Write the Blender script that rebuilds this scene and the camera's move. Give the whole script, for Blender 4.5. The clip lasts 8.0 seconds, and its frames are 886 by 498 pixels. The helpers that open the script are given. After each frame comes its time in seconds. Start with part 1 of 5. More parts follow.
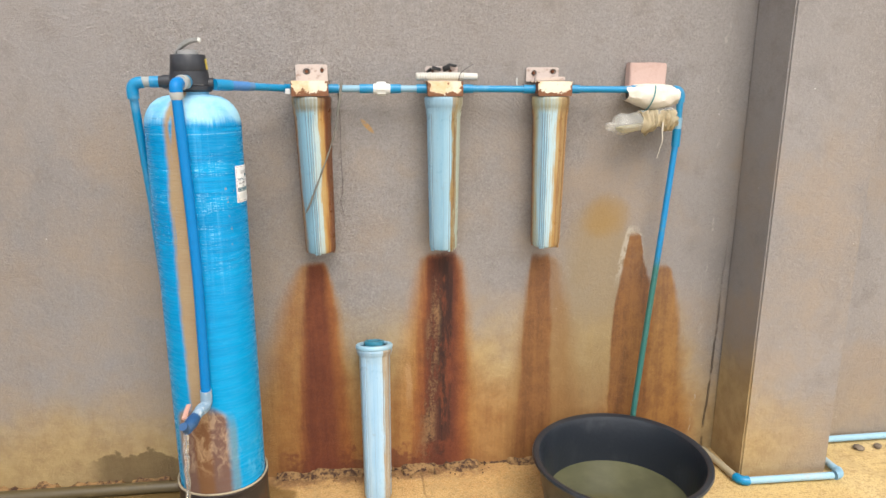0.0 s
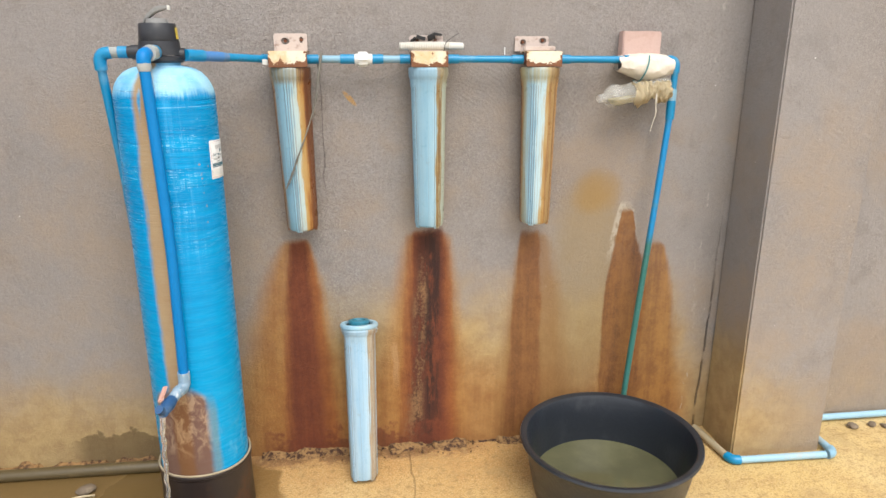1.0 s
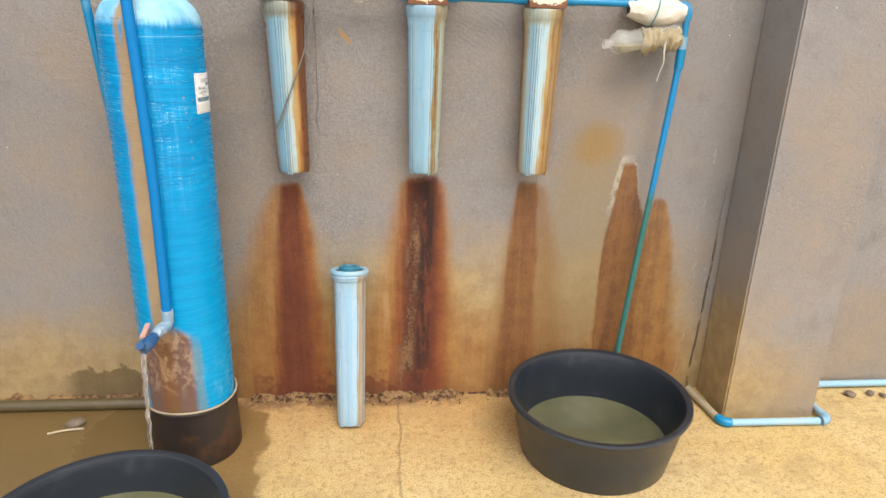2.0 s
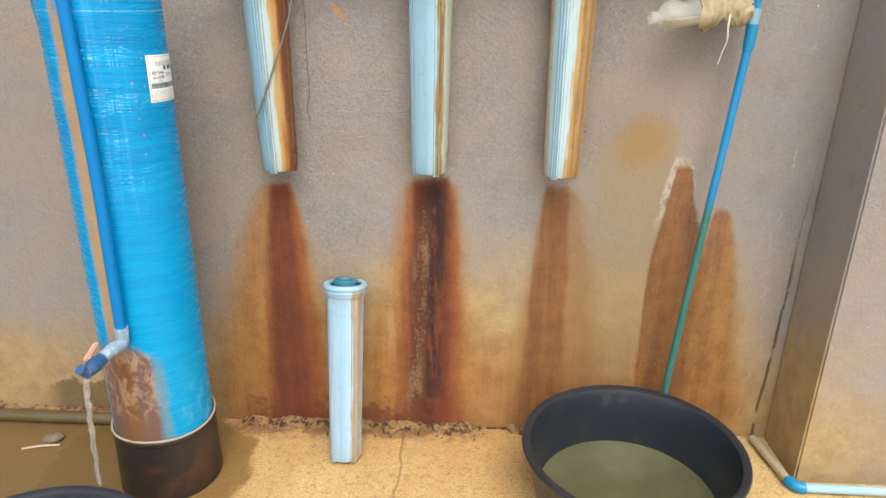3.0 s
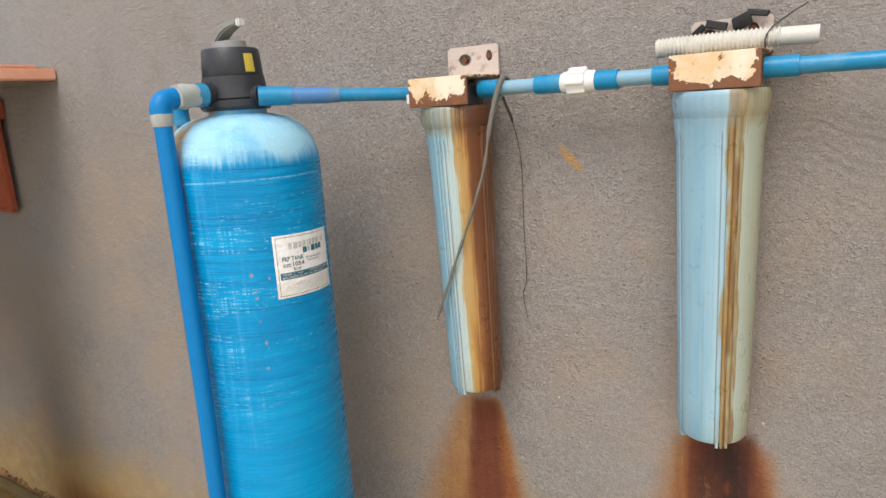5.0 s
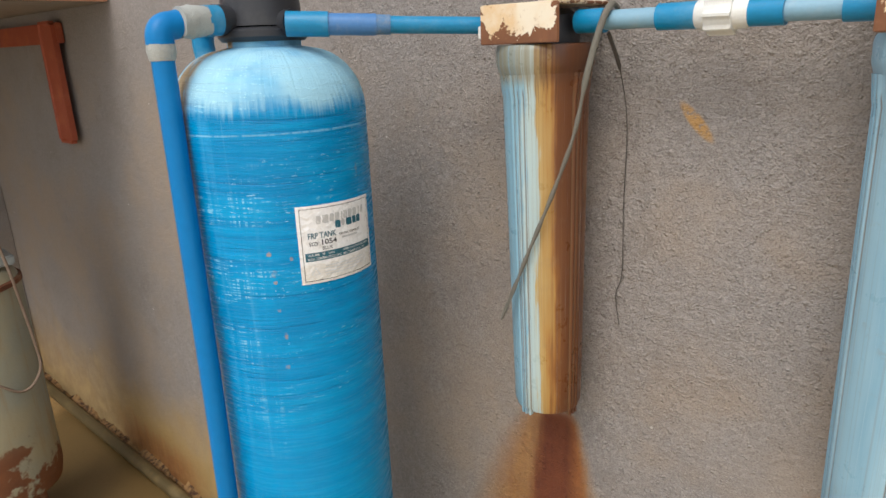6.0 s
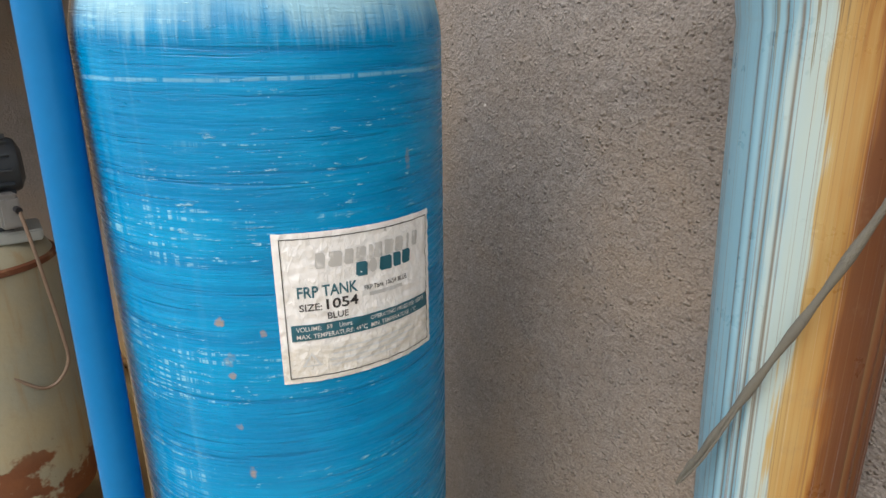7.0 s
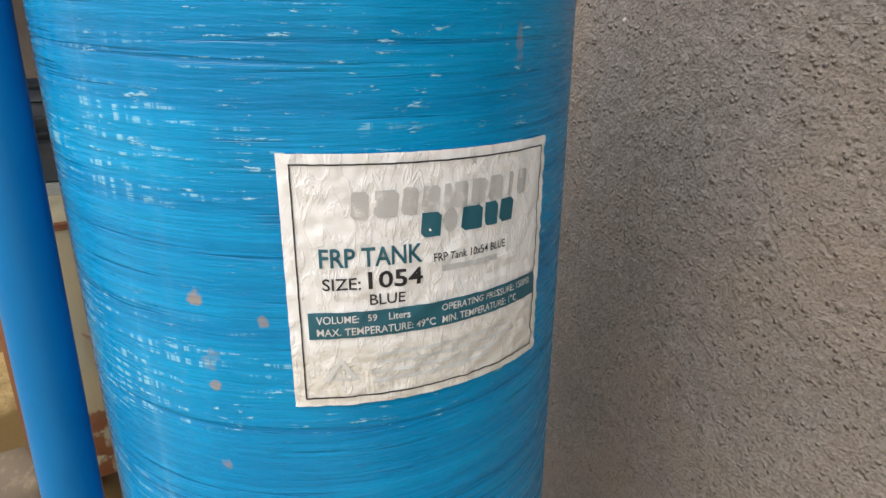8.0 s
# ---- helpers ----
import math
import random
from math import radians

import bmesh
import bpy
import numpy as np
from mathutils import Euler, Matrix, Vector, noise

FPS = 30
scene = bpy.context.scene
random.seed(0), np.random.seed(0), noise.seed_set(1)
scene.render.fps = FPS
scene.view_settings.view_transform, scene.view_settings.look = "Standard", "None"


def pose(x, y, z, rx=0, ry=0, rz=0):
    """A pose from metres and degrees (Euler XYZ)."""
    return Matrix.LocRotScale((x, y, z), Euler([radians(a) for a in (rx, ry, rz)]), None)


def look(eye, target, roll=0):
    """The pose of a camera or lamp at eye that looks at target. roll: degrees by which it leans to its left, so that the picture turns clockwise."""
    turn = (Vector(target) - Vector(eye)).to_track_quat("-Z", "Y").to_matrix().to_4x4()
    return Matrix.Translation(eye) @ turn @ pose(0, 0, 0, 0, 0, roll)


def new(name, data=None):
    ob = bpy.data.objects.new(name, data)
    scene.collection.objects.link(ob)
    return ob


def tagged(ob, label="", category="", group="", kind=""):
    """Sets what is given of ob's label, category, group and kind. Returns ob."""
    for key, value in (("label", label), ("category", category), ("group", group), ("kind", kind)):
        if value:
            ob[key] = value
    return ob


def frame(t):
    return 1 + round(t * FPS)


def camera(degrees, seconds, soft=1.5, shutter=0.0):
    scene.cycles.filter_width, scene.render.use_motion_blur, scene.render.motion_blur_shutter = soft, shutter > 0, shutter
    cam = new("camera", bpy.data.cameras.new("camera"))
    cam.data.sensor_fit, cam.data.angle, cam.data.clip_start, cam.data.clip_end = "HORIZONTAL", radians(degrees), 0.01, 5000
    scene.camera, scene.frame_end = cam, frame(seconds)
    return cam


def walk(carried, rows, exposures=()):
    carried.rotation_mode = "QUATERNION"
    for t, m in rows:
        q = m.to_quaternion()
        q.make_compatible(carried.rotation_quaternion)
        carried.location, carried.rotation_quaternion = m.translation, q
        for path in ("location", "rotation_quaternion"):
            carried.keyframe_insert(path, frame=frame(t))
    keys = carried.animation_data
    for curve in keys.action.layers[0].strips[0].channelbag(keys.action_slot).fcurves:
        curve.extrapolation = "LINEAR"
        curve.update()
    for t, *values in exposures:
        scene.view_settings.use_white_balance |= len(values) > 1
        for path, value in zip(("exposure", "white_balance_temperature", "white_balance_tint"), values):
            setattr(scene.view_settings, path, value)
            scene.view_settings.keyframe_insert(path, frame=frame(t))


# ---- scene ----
cam = camera(67.3, 8.0)
PATH = [
    (0, (-0.073, 0.111, 1.455), (0.167, 2.037, 0.976), 0.1),
    (0.5, (-0.046, 0.176, 1.464), (0.208, 2.093, 0.955), 0.8),
    (1, (-0.013, 0.171, 1.455), (0.221, 2.076, 0.895), 0.0),
    (1.5, (-0.001, 0.178, 1.454), (0.212, 2.088, 0.902), 0.4),
    (1.7, (0.011, 0.179, 1.438), (0.245, 2.072, 0.836), 2.2),
    (2.8, (0.275, 0.441, 1.37), (0.26, 2.301, 0.637), -1.3),
    (3, (0.305, 0.537, 1.362), (0.249, 2.406, 0.652), 0.9),
    (3.5, (0.37, 0.773, 1.374), (0.135, 2.649, 0.723), -0.1),
    (4, (0.375, 1.04, 1.401), (-0.113, 2.876, 0.776), -0.8),
    (4.5, (0.384, 1.232, 1.417), (-0.482, 2.957, 0.894), -2.1),
    (4.7, (0.404, 1.299, 1.425), (-0.585, 2.978, 0.976), -2.5),
    (5.8, (0.350, 1.497, 1.402), (-0.874, 3.004, 0.911), -3.2),
    (6, (0.275, 1.596, 1.423), (-1.003, 3.015, 0.832), -2.2),
    (6.5, (0.108, 1.768, 1.391), (-1.153, 3.194, 0.776), -1.7),
    (7, (-0.049, 1.933, 1.352), (-1.535, 3.105, 0.706), -0.6),
    (7.5, (-0.149, 2.015, 1.296), (-1.755, 2.979, 0.597), -1.2),
    (8, (-0.195, 2.029, 1.278), (-1.814, 2.971, 0.578), 0.3),
]
walk(cam, [(t, look(eye, target, roll)) for t, eye, target, roll in PATH],
     [(0, 0.74), (0.5, 0.74), (1.5, 0.68), (3, 0.80), (4.5, 0.60), (6, 0.32), (7, 0.33), (8, 0.37)])

# ---- world, sun, exposure ----
world = bpy.data.worlds.new("sky")
scene.world = world
world.use_nodes = True
wt = world.node_tree
sky = wt.nodes.new("ShaderNodeTexSky")
sky.sky_type = "NISHITA"
sky.sun_disc = False
sky.sun_elevation, sky.sun_rotation = radians(52), radians(160)
sky.air_density, sky.dust_density, sky.ozone_density = 1.0, 4.0, 1.0
haze = wt.nodes.new("ShaderNodeMix")
haze.data_type = "RGBA"
haze.inputs[0].default_value = 0.65
haze.inputs[7].default_value = (7.0, 7.0, 7.1, 1)
wt.links.new(sky.outputs[0], haze.inputs[6])
wt.links.new(haze.outputs[2], wt.nodes["Background"].inputs["Color"])
wt.nodes["Background"].inputs["Strength"].default_value = 0.15

sun_data = bpy.data.lights.new("sun", "SUN")
sun_data.energy, sun_data.angle, sun_data.color = 1.45, radians(34), (1.0, 0.97, 0.92)
sun = new("sun", sun_data)
sun.matrix_world = look((0.9, -2.6, 7.0), (0, 2.2, 0.3))

# ---- plan, metres ----
WALL = 2.433
TANK = (-0.552, 2.1595)
TANK_R = 0.1340


# ---- node helpers ----
class Mat:
    """A node material with short calls for its nodes."""

    def __init__(self, name, rough=0.6, metal=0.0):
        self.m = bpy.data.materials.new(name)
        self.m.use_nodes = True
        self.t = self.m.node_tree
        self.b = self.t.nodes["Principled BSDF"]
        self.b.inputs["Roughness"].default_value = rough
        self.b.inputs["Metallic"].default_value = metal
        self.tc = None

    def put(self, sock, v):
        if isinstance(v, bpy.types.NodeSocket):
            self.t.links.new(v, sock)
        elif isinstance(v, (int, float)):
            sock.default_value = v
        else:
            v = tuple(v)
            if len(v) == 3 and len(sock.default_value) == 4:
                v = v + (1,)
            sock.default_value = v

    def co(self):
        if not self.tc:
            self.tc = self.t.nodes.new("ShaderNodeTexCoord")
        return self.tc.outputs["Object"]

    def xyz(self, v=None):
        n = self.t.nodes.new("ShaderNodeSeparateXYZ")
        self.put(n.inputs[0], v or self.co())
        return n.outputs

    def comb(self, x, y, z):
        n = self.t.nodes.new("ShaderNodeCombineXYZ")
        for s, v in zip(n.inputs, (x, y, z)):
            self.put(s, v)
        return n.outputs[0]

    def op(self, kind, a, b=0.0, clamp=False):
        n = self.t.nodes.new("ShaderNodeMath")
        n.operation, n.use_clamp = kind, clamp
        self.put(n.inputs[0], a)
        self.put(n.inputs[1], b)
        return n.outputs[0]

    def ramp(self, v, lo, hi, a=0.0, b=1.0, smooth=True):
        n = self.t.nodes.new("ShaderNodeMapRange")
        n.interpolation_type = "SMOOTHSTEP" if smooth else "LINEAR"
        for s, w in zip(n.inputs, (v, lo, hi, a, b)):
            self.put(s, w)
        return n.outputs[0]

    def scaled(self, sx, sy, sz, v=None):
        n = self.t.nodes.new("ShaderNodeMapping")
        self.put(n.inputs[0], v or self.co())
        n.inputs["Scale"].default_value = (sx, sy, sz)
        return n.outputs[0]

    def noise(self, scale, detail=4.0, rough=0.55, v=None, warp=0.0):
        n = self.t.nodes.new("ShaderNodeTexNoise")
        self.put(n.inputs["Vector"], v or self.co())
        n.inputs["Scale"].default_value, n.inputs["Detail"].default_value = scale, detail
        n.inputs["Roughness"].default_value, n.inputs["Distortion"].default_value = rough, warp
        return n.outputs[0]

    def cells(self, scale, v=None, feature="F1"):
        n = self.t.nodes.new("ShaderNodeTexVoronoi")
        n.feature = feature
        self.put(n.inputs["Vector"], v or self.co())
        n.inputs["Scale"].default_value = scale
        return n.outputs[0]

    def mix(self, f, a, b):
        n = self.t.nodes.new("ShaderNodeMix")
        n.data_type = "RGBA"
        self.put(n.inputs[0], f)
        self.put(n.inputs[6], a)
        self.put(n.inputs[7], b)
        return n.outputs[2]

    def bands(self, v, stops):
        n = self.t.nodes.new("ShaderNodeValToRGB")
        e = n.color_ramp.elements
        while len(e) < len(stops):
            e.new(0.5)
        for el, (p, c) in zip(e, stops):
            el.position, el.color = p, (*c, 1)
        self.put(n.inputs[0], v)
        return n.outputs[0]

    def bump(self, h, strength=0.5, dist=0.005, after=None):
        n = self.t.nodes.new("ShaderNodeBump")
        n.inputs["Strength"].default_value, n.inputs["Distance"].default_value = strength, dist
        self.put(n.inputs["Height"], h)
        if after:
            self.put(n.inputs["Normal"], after)
        return n.outputs[0]

    def done(self, color=None, rough=None, normal=None):
        for key, v in (("Base Color", color), ("Roughness", rough), ("Normal", normal)):
            if v is not None:
                self.put(self.b.inputs[key], v)
        return self.m


def plain(name, color, rough=0.5, metal=0.0, grime=0.25, grime_color=(0.16, 0.1, 0.05), scale=30, relief=0.15):
    """A paint, plastic or metal with fine grain, stains and slight relief."""
    k = Mat(name, rough, metal)
    g = k.ramp(k.noise(scale, 6, 0.65), 0.5, 0.75)
    fine = k.noise(scale * 9, 3, 0.6)
    dark = tuple(c * 0.82 for c in color)
    c = k.mix(fine, color, dark)
    c = k.mix(k.op("MULTIPLY", g, grime), c, grime_color)
    return k.done(c, k.ramp(g, 0, 1, rough, min(1.0, rough + 0.2)), k.bump(fine, relief, 0.002))


# ---- materials ----
def stain(k, x, z, wob, streaks, cx, top, wl0, wl1, wr0, wr1, drop, soft=0.25, lean=0.0):
    """A run of rust below a leak: mask from the wall's x and z."""
    w = k.op("ADD", z, k.op("MULTIPLY", wob, 0.10))
    down = k.op("POWER", k.ramp(w, top, top - drop, 0, 1, False), 0.6)
    left = k.ramp(down, 0, 1, wl0, wl1, False)
    right = k.ramp(down, 0, 1, wr0, wr1, False)
    d = k.op("SUBTRACT", x, k.ramp(z, top, 0.0, cx, cx + lean, False))
    d = k.op("ADD", d, k.op("MULTIPLY", wob, 0.035))
    d = k.op("ADD", d, k.op("MULTIPLY", k.op("SUBTRACT", streaks, 0.5), 0.03))
    e = k.op("MAXIMUM", k.op("DIVIDE", d, right), k.op("DIVIDE", k.op("MULTIPLY", d, -1), left))
    m = k.ramp(e, 1 - soft, 1 + soft * 0.6, 1, 0)
    return k.op("MULTIPLY", m, k.ramp(w, top, top - 0.035))


def wall_material(stains=True):
    k = Mat("painted_plaster", 0.82)
    x, y, z = k.xyz()
    big = k.noise(1.3, 5, 0.6)
    mid = k.noise(9, 6, 0.65)
    base = k.mix(k.ramp(big, 0.3, 0.7), (0.222, 0.202, 0.190), (0.266, 0.245, 0.233))
    base = k.mix(k.op("MULTIPLY", k.ramp(mid, 0.5, 0.72), 0.35), base, (0.162, 0.132, 0.112))
    # fine trowel marks and grain
    swirl = k.noise(26, 4, 0.55, None, 1.6)
    grain = k.noise(135, 2, 0.55, None, 0.4)
    ridge = k.op("ABSOLUTE", k.op("SUBTRACT", k.noise(34, 5, 0.55, None, 2.2), 0.5))
    patch = k.ramp(k.noise(2.6, 3, 0.5), 0.38, 0.68)
    strokes = k.op("MULTIPLY", k.ramp(ridge, 0.0, 0.09, 1, 0), patch)
    pits = k.ramp(k.cells(38), 0.0, 0.16, 1, 0)
    pits = k.op("MULTIPLY", pits, k.ramp(k.noise(7, 2), 0.55, 0.68))
    base = k.mix(k.op("MULTIPLY", k.ramp(grain, 0.52, 0.68), 0.16), base, (0.343, 0.31, 0.284))
    base = k.mix(k.op("MULTIPLY", pits, 0.5), base, (0.0924, 0.0726, 0.0627))
    # flecks of pale paint
    fleck = k.ramp(k.cells(17), 0.03, 0.05, 1, 0)
    fleck = k.op("MULTIPLY", fleck, k.ramp(k.noise(5, 2), 0.54, 0.58))
    base = k.mix(fleck, base, (0.74, 0.72, 0.68))
    sand = k.noise(400, 1.5, 0.6)
    crumbs = k.op("MULTIPLY", k.ramp(k.cells(85), 0.06, 0.34, 1, 0), k.ramp(k.noise(16, 3, 0.6), 0.42, 0.60))
    coarse = k.op("MAXIMUM", k.ramp(k.noise(1.9, 3, 0.5), 0.45, 0.66, 0.15, 0.8), k.op("MULTIPLY", k.ramp(x, 0.25, -0.2), k.ramp(x, -1.0, -0.7)))
    height = k.op("ADD", k.op("MULTIPLY", swirl, 0.24), k.op("MULTIPLY", k.op("MULTIPLY", grain, coarse), 0.15))
    height = k.op("ADD", height, k.op("ADD", k.op("MULTIPLY", k.op("MULTIPLY", sand, k.ramp(coarse, 0, 1, 0.3, 1.0)), 0.12), k.op("MULTIPLY", k.op("MULTIPLY", crumbs, coarse), 0.13)))
    grit = k.op("MULTIPLY", k.ramp(k.cells(190), 0.10, 0.42, 1, 0), k.ramp(k.noise(60, 3, 0.6), 0.48, 0.58))
    height = k.op("ADD", height, k.op("MULTIPLY", k.op("MULTIPLY", grit, coarse), 0.17))
    # relief shading put into the colour: hollows darker, crests and grit paler
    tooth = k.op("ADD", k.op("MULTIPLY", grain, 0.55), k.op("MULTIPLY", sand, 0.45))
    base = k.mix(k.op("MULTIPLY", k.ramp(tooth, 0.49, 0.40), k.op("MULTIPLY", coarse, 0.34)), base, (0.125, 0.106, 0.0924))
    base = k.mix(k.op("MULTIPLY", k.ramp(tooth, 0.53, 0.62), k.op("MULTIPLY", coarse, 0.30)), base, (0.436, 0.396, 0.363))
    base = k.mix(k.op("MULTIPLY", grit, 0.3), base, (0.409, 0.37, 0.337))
    # warm silt rubbed into the plaster
    warm = k.op("MULTIPLY", k.ramp(k.noise(2.1, 5, 0.62), 0.40, 0.62), k.ramp(z, 1.5, 1.2, 0.12, 0.85))
    base = k.mix(k.op("MULTIPLY", warm, k.ramp(mid, 0.3, 0.6, 0.5, 1.0)), base, (0.304, 0.241, 0.185))
    cold = k.ramp(k.noise(4.5, 4, 0.6), 0.55, 0.7)
    base = k.mix(k.op("MULTIPLY", cold, 0.28), base, (0.198, 0.185, 0.182))
    ax, az = k.op("SUBTRACT", x, 0.27), k.op("SUBTRACT", z, 1.13)
    arc = k.op("SQRT", k.op("ADD", k.op("MULTIPLY", ax, ax), k.op("MULTIPLY", az, az)))
    rings = k.op("SINE", k.op("MULTIPLY", k.op("ADD", arc, k.op("MULTIPLY", k.noise(9, 3), 0.06)), 420))
    near = k.op("MULTIPLY", k.op("MULTIPLY", k.ramp(arc, 0.1, 0.16), k.ramp(arc, 0.42, 0.3)), k.ramp(k.noise(5, 3), 0.42, 0.56))
    height = k.op("ADD", height, k.op("MULTIPLY", k.op("MULTIPLY", rings, near), k.ramp(z, 1.12, 1.3, 0.0, 0.024)))
    for turn, seed in ((0.6, 2.1), (-0.75, 3.3), (1.35, 2.7)):
        mp = k.t.nodes.new("ShaderNodeMapping")
        k.put(mp.inputs[0], k.co())
        mp.inputs["Rotation"].default_value = (0, turn, 0)
        mp.inputs["Scale"].default_value = (11, 11, 62)
        lines = k.op("ABSOLUTE", k.op("SUBTRACT", k.noise(1, 4, 0.6, mp.outputs[0], 0.8), 0.5))
        where = k.ramp(k.noise(seed, 3, 0.55), 0.52, 0.66)
        height = k.op("ADD", height, k.op("MULTIPLY", k.op("MULTIPLY", k.ramp(lines, 0.0, 0.05, 1, 0), where), 0.03))
    base = k.mix(k.op("MULTIPLY", k.ramp(sand, 0.5, 0.7), 0.22), base, (0.33, 0.304, 0.277))
    base = k.mix(k.op("MULTIPLY", k.ramp(sand, 0.48, 0.32), 0.34), base, (0.112, 0.0957, 0.0825))
    height = k.op("ADD", height, k.op("MULTIPLY", strokes, 0.05))
    height = k.op("SUBTRACT", height, k.op("MULTIPLY", pits, 0.18))
    color, rough = base, 0.82
    if stains:
        wob = k.op("SUBTRACT", k.noise(3.2, 5, 0.6), 0.5)
        wob2 = k.op("SUBTRACT", k.noise(7.5, 5, 0.6), 0.5)
        run = k.noise(1, 5, 0.6, k.scaled(38, 38, 2.2))
        blot = k.noise(14, 6, 0.7)
        fine = k.noise(90, 4, 0.7)
        mott = k.op("ADD", k.op("MULTIPLY", run, 0.38), k.op("ADD", k.op("MULTIPLY", blot, 0.4), k.op("MULTIPLY", fine, 0.22)))
        ochre = k.mix(k.ramp(mott, 0.36, 0.64), (0.345, 0.168, 0.045), (0.215, 0.082, 0.017))
        ochre = k.mix(k.op("MULTIPLY", k.ramp(fine, 0.5, 0.72), 0.5), ochre, (0.30, 0.165, 0.06))
        rust = k.mix(k.ramp(mott, 0.38, 0.62), (0.274, 0.0888, 0.0185), (0.178, 0.0481, 0.0104))
        maroon = k.mix(k.ramp(mott, 0.38, 0.62), (0.148, 0.037, 0.0126), (0.0925, 0.02, 0.00814))
        black = k.mix(k.ramp(run, 0.4, 0.62), (0.0163, 0.00592, 0.00444), (0.0629, 0.0178, 0.00888))

        face = k.ramp(y, 2.6, 2.5)

        def lay(c, mask, amount, col):
            return k.mix(k.op("MULTIPLY", k.op("MULTIPLY", mask, amount), face), c, col)

        # yellow silt along the foot of the wall
        edge = k.op("ADD", z, k.op("MULTIPLY", wob, 0.42))
        edge = k.op("ADD", edge, k.op("MULTIPLY", wob2, 0.10))
        lift = k.ramp(x, -0.6, -0.3, 0.0, 0.31)
        lift = k.op("MULTIPLY", lift, k.ramp(x, 1.05, 1.3, 1.0, 0.0))
        flank = k.op("MULTIPLY", k.ramp(x, 1.340, 1.334), k.op("MULTIPLY", k.ramp(x, 1.322, 1.328), k.ramp(y, 2.425, 2.42)))
        lift = k.op("ADD", lift, k.op("MULTIPLY", flank, 0.17))
        foot = k.ramp(k.op("SUBTRACT", edge, lift), 0.10, 0.46, 1, 0)
        foot = k.op("MULTIPLY", foot, k.ramp(x, 1.33, 1.75, 1.0, 0.25))
        color = lay(color, foot, 0.85, k.mix(k.ramp(blot, 0.35, 0.65), (0.414, 0.289, 0.118), (0.311, 0.2, 0.074)))
        low = k.op("MULTIPLY", k.ramp(k.op("SUBTRACT", edge, k.op("MULTIPLY", lift, 0.5)), 0.04, 0.34, 1, 0), k.ramp(x, -0.5, -0.35))
        low = k.op("MULTIPLY", low, k.ramp(x, 1.2, 1.3, 1, 0))
        color = lay(color, low, 0.8, ochre)
        # faint olive tint between the last two runs
        ox, oz = k.op("DIVIDE", k.op("SUBTRACT", x, 0.80), 0.17), k.op("DIVIDE", k.op("SUBTRACT", z, 0.62), 0.46)
        o1 = k.op("ADD", k.op("ADD", k.op("MULTIPLY", ox, ox), k.op("MULTIPLY", oz, oz)), k.op("MULTIPLY", wob, 1.2))
        color = lay(color, k.ramp(o1, 0.2, 1.3, 1, 0), 0.62, k.mix(run, (0.266, 0.185, 0.074), (0.222, 0.163, 0.0814)))
        ox, oz = k.op("DIVIDE", k.op("SUBTRACT", x, 0.815), 0.10), k.op("DIVIDE", k.op("SUBTRACT", z, 0.985), 0.085)
        o2 = k.op("ADD", k.op("ADD", k.op("MULTIPLY", ox, ox), k.op("MULTIPLY", oz, oz)), k.op("MULTIPLY", wob2, 1.6))
        color = lay(color, k.ramp(o2, 0.0, 1.3, 1, 0), 0.6, (0.281, 0.163, 0.037))
        # first run
        a = stain(k, x, z, wob, run, -0.235, 0.85, 0.03, 0.29, 0.02, 0.14, 0.75, 0.4)
        color = lay(color, a, 0.85, ochre)
        a = stain(k, x, z, wob, run, -0.237, 0.85, 0.02, 0.095, 0.02, 0.11, 0.75, 0.3)
        color = lay(color, a, 0.8, rust)
        a = stain(k, x, z, wob2, run, -0.240, 0.86, 0.022, 0.078, 0.022, 0.062, 0.6, 0.5)
        color = lay(color, a, 0.92, maroon)
        # second run, darkest
        a = stain(k, x, z, wob, run, 0.21, 0.87, 0.06, 0.20, 0.07, 0.15, 0.8, 0.4)
        color = lay(color, a, 0.85, ochre)
        a = stain(k, x, z, wob, run, 0.213, 0.88, 0.05, 0.11, 0.06, 0.105, 0.6, 0.3)
        color = lay(color, a, 0.85, rust)
        a = stain(k, x, z, wob2, run, 0.213, 0.878, 0.045, 0.088, 0.05, 0.08, 0.5, 0.45)
        color = lay(color, a, 0.92, maroon)
        clot = k.noise(1, 5, 0.7, k.scaled(24, 24, 6))
        a = stain(k, x, z, wob2, run, 0.222, 0.88, 0.04, 0.07, 0.04, 0.05, 0.4, 0.5, -0.02)
        a = k.op("MULTIPLY", a, k.ramp(k.op("ADD", clot, k.ramp(z, 0.6, 0.85, 0, 0.1)), 0.36, 0.54))
        color = lay(color, a, 0.92, black)
        pale = stain(k, x, z, wob2, run, 0.198, 0.80, 0.012, 0.055, 0.01, 0.02, 0.6, 0.8, -0.03)
        pale = k.op("MULTIPLY", pale, k.ramp(k.op("ADD", k.op("MULTIPLY", fine, 0.5), k.op("MULTIPLY", clot, 0.9)), 0.64, 0.86))
        color = lay(color, pale, 0.8, (0.252, 0.141, 0.0629))
        chip = stain(k, x, z, wob2, run, 0.085, 0.45, 0.012, 0.016, 0.012, 0.014, 0.1, 0.5)
        chip = k.op("MULTIPLY", chip, k.ramp(z, 0.22, 0.34))
        color = lay(color, chip, 0.6, (0.407, 0.244, 0.111))
        # third run
        a = stain(k, x, z, wob, run, 0.585, 0.85, 0.03, 0.12, 0.04, 0.20, 0.7, 0.4)
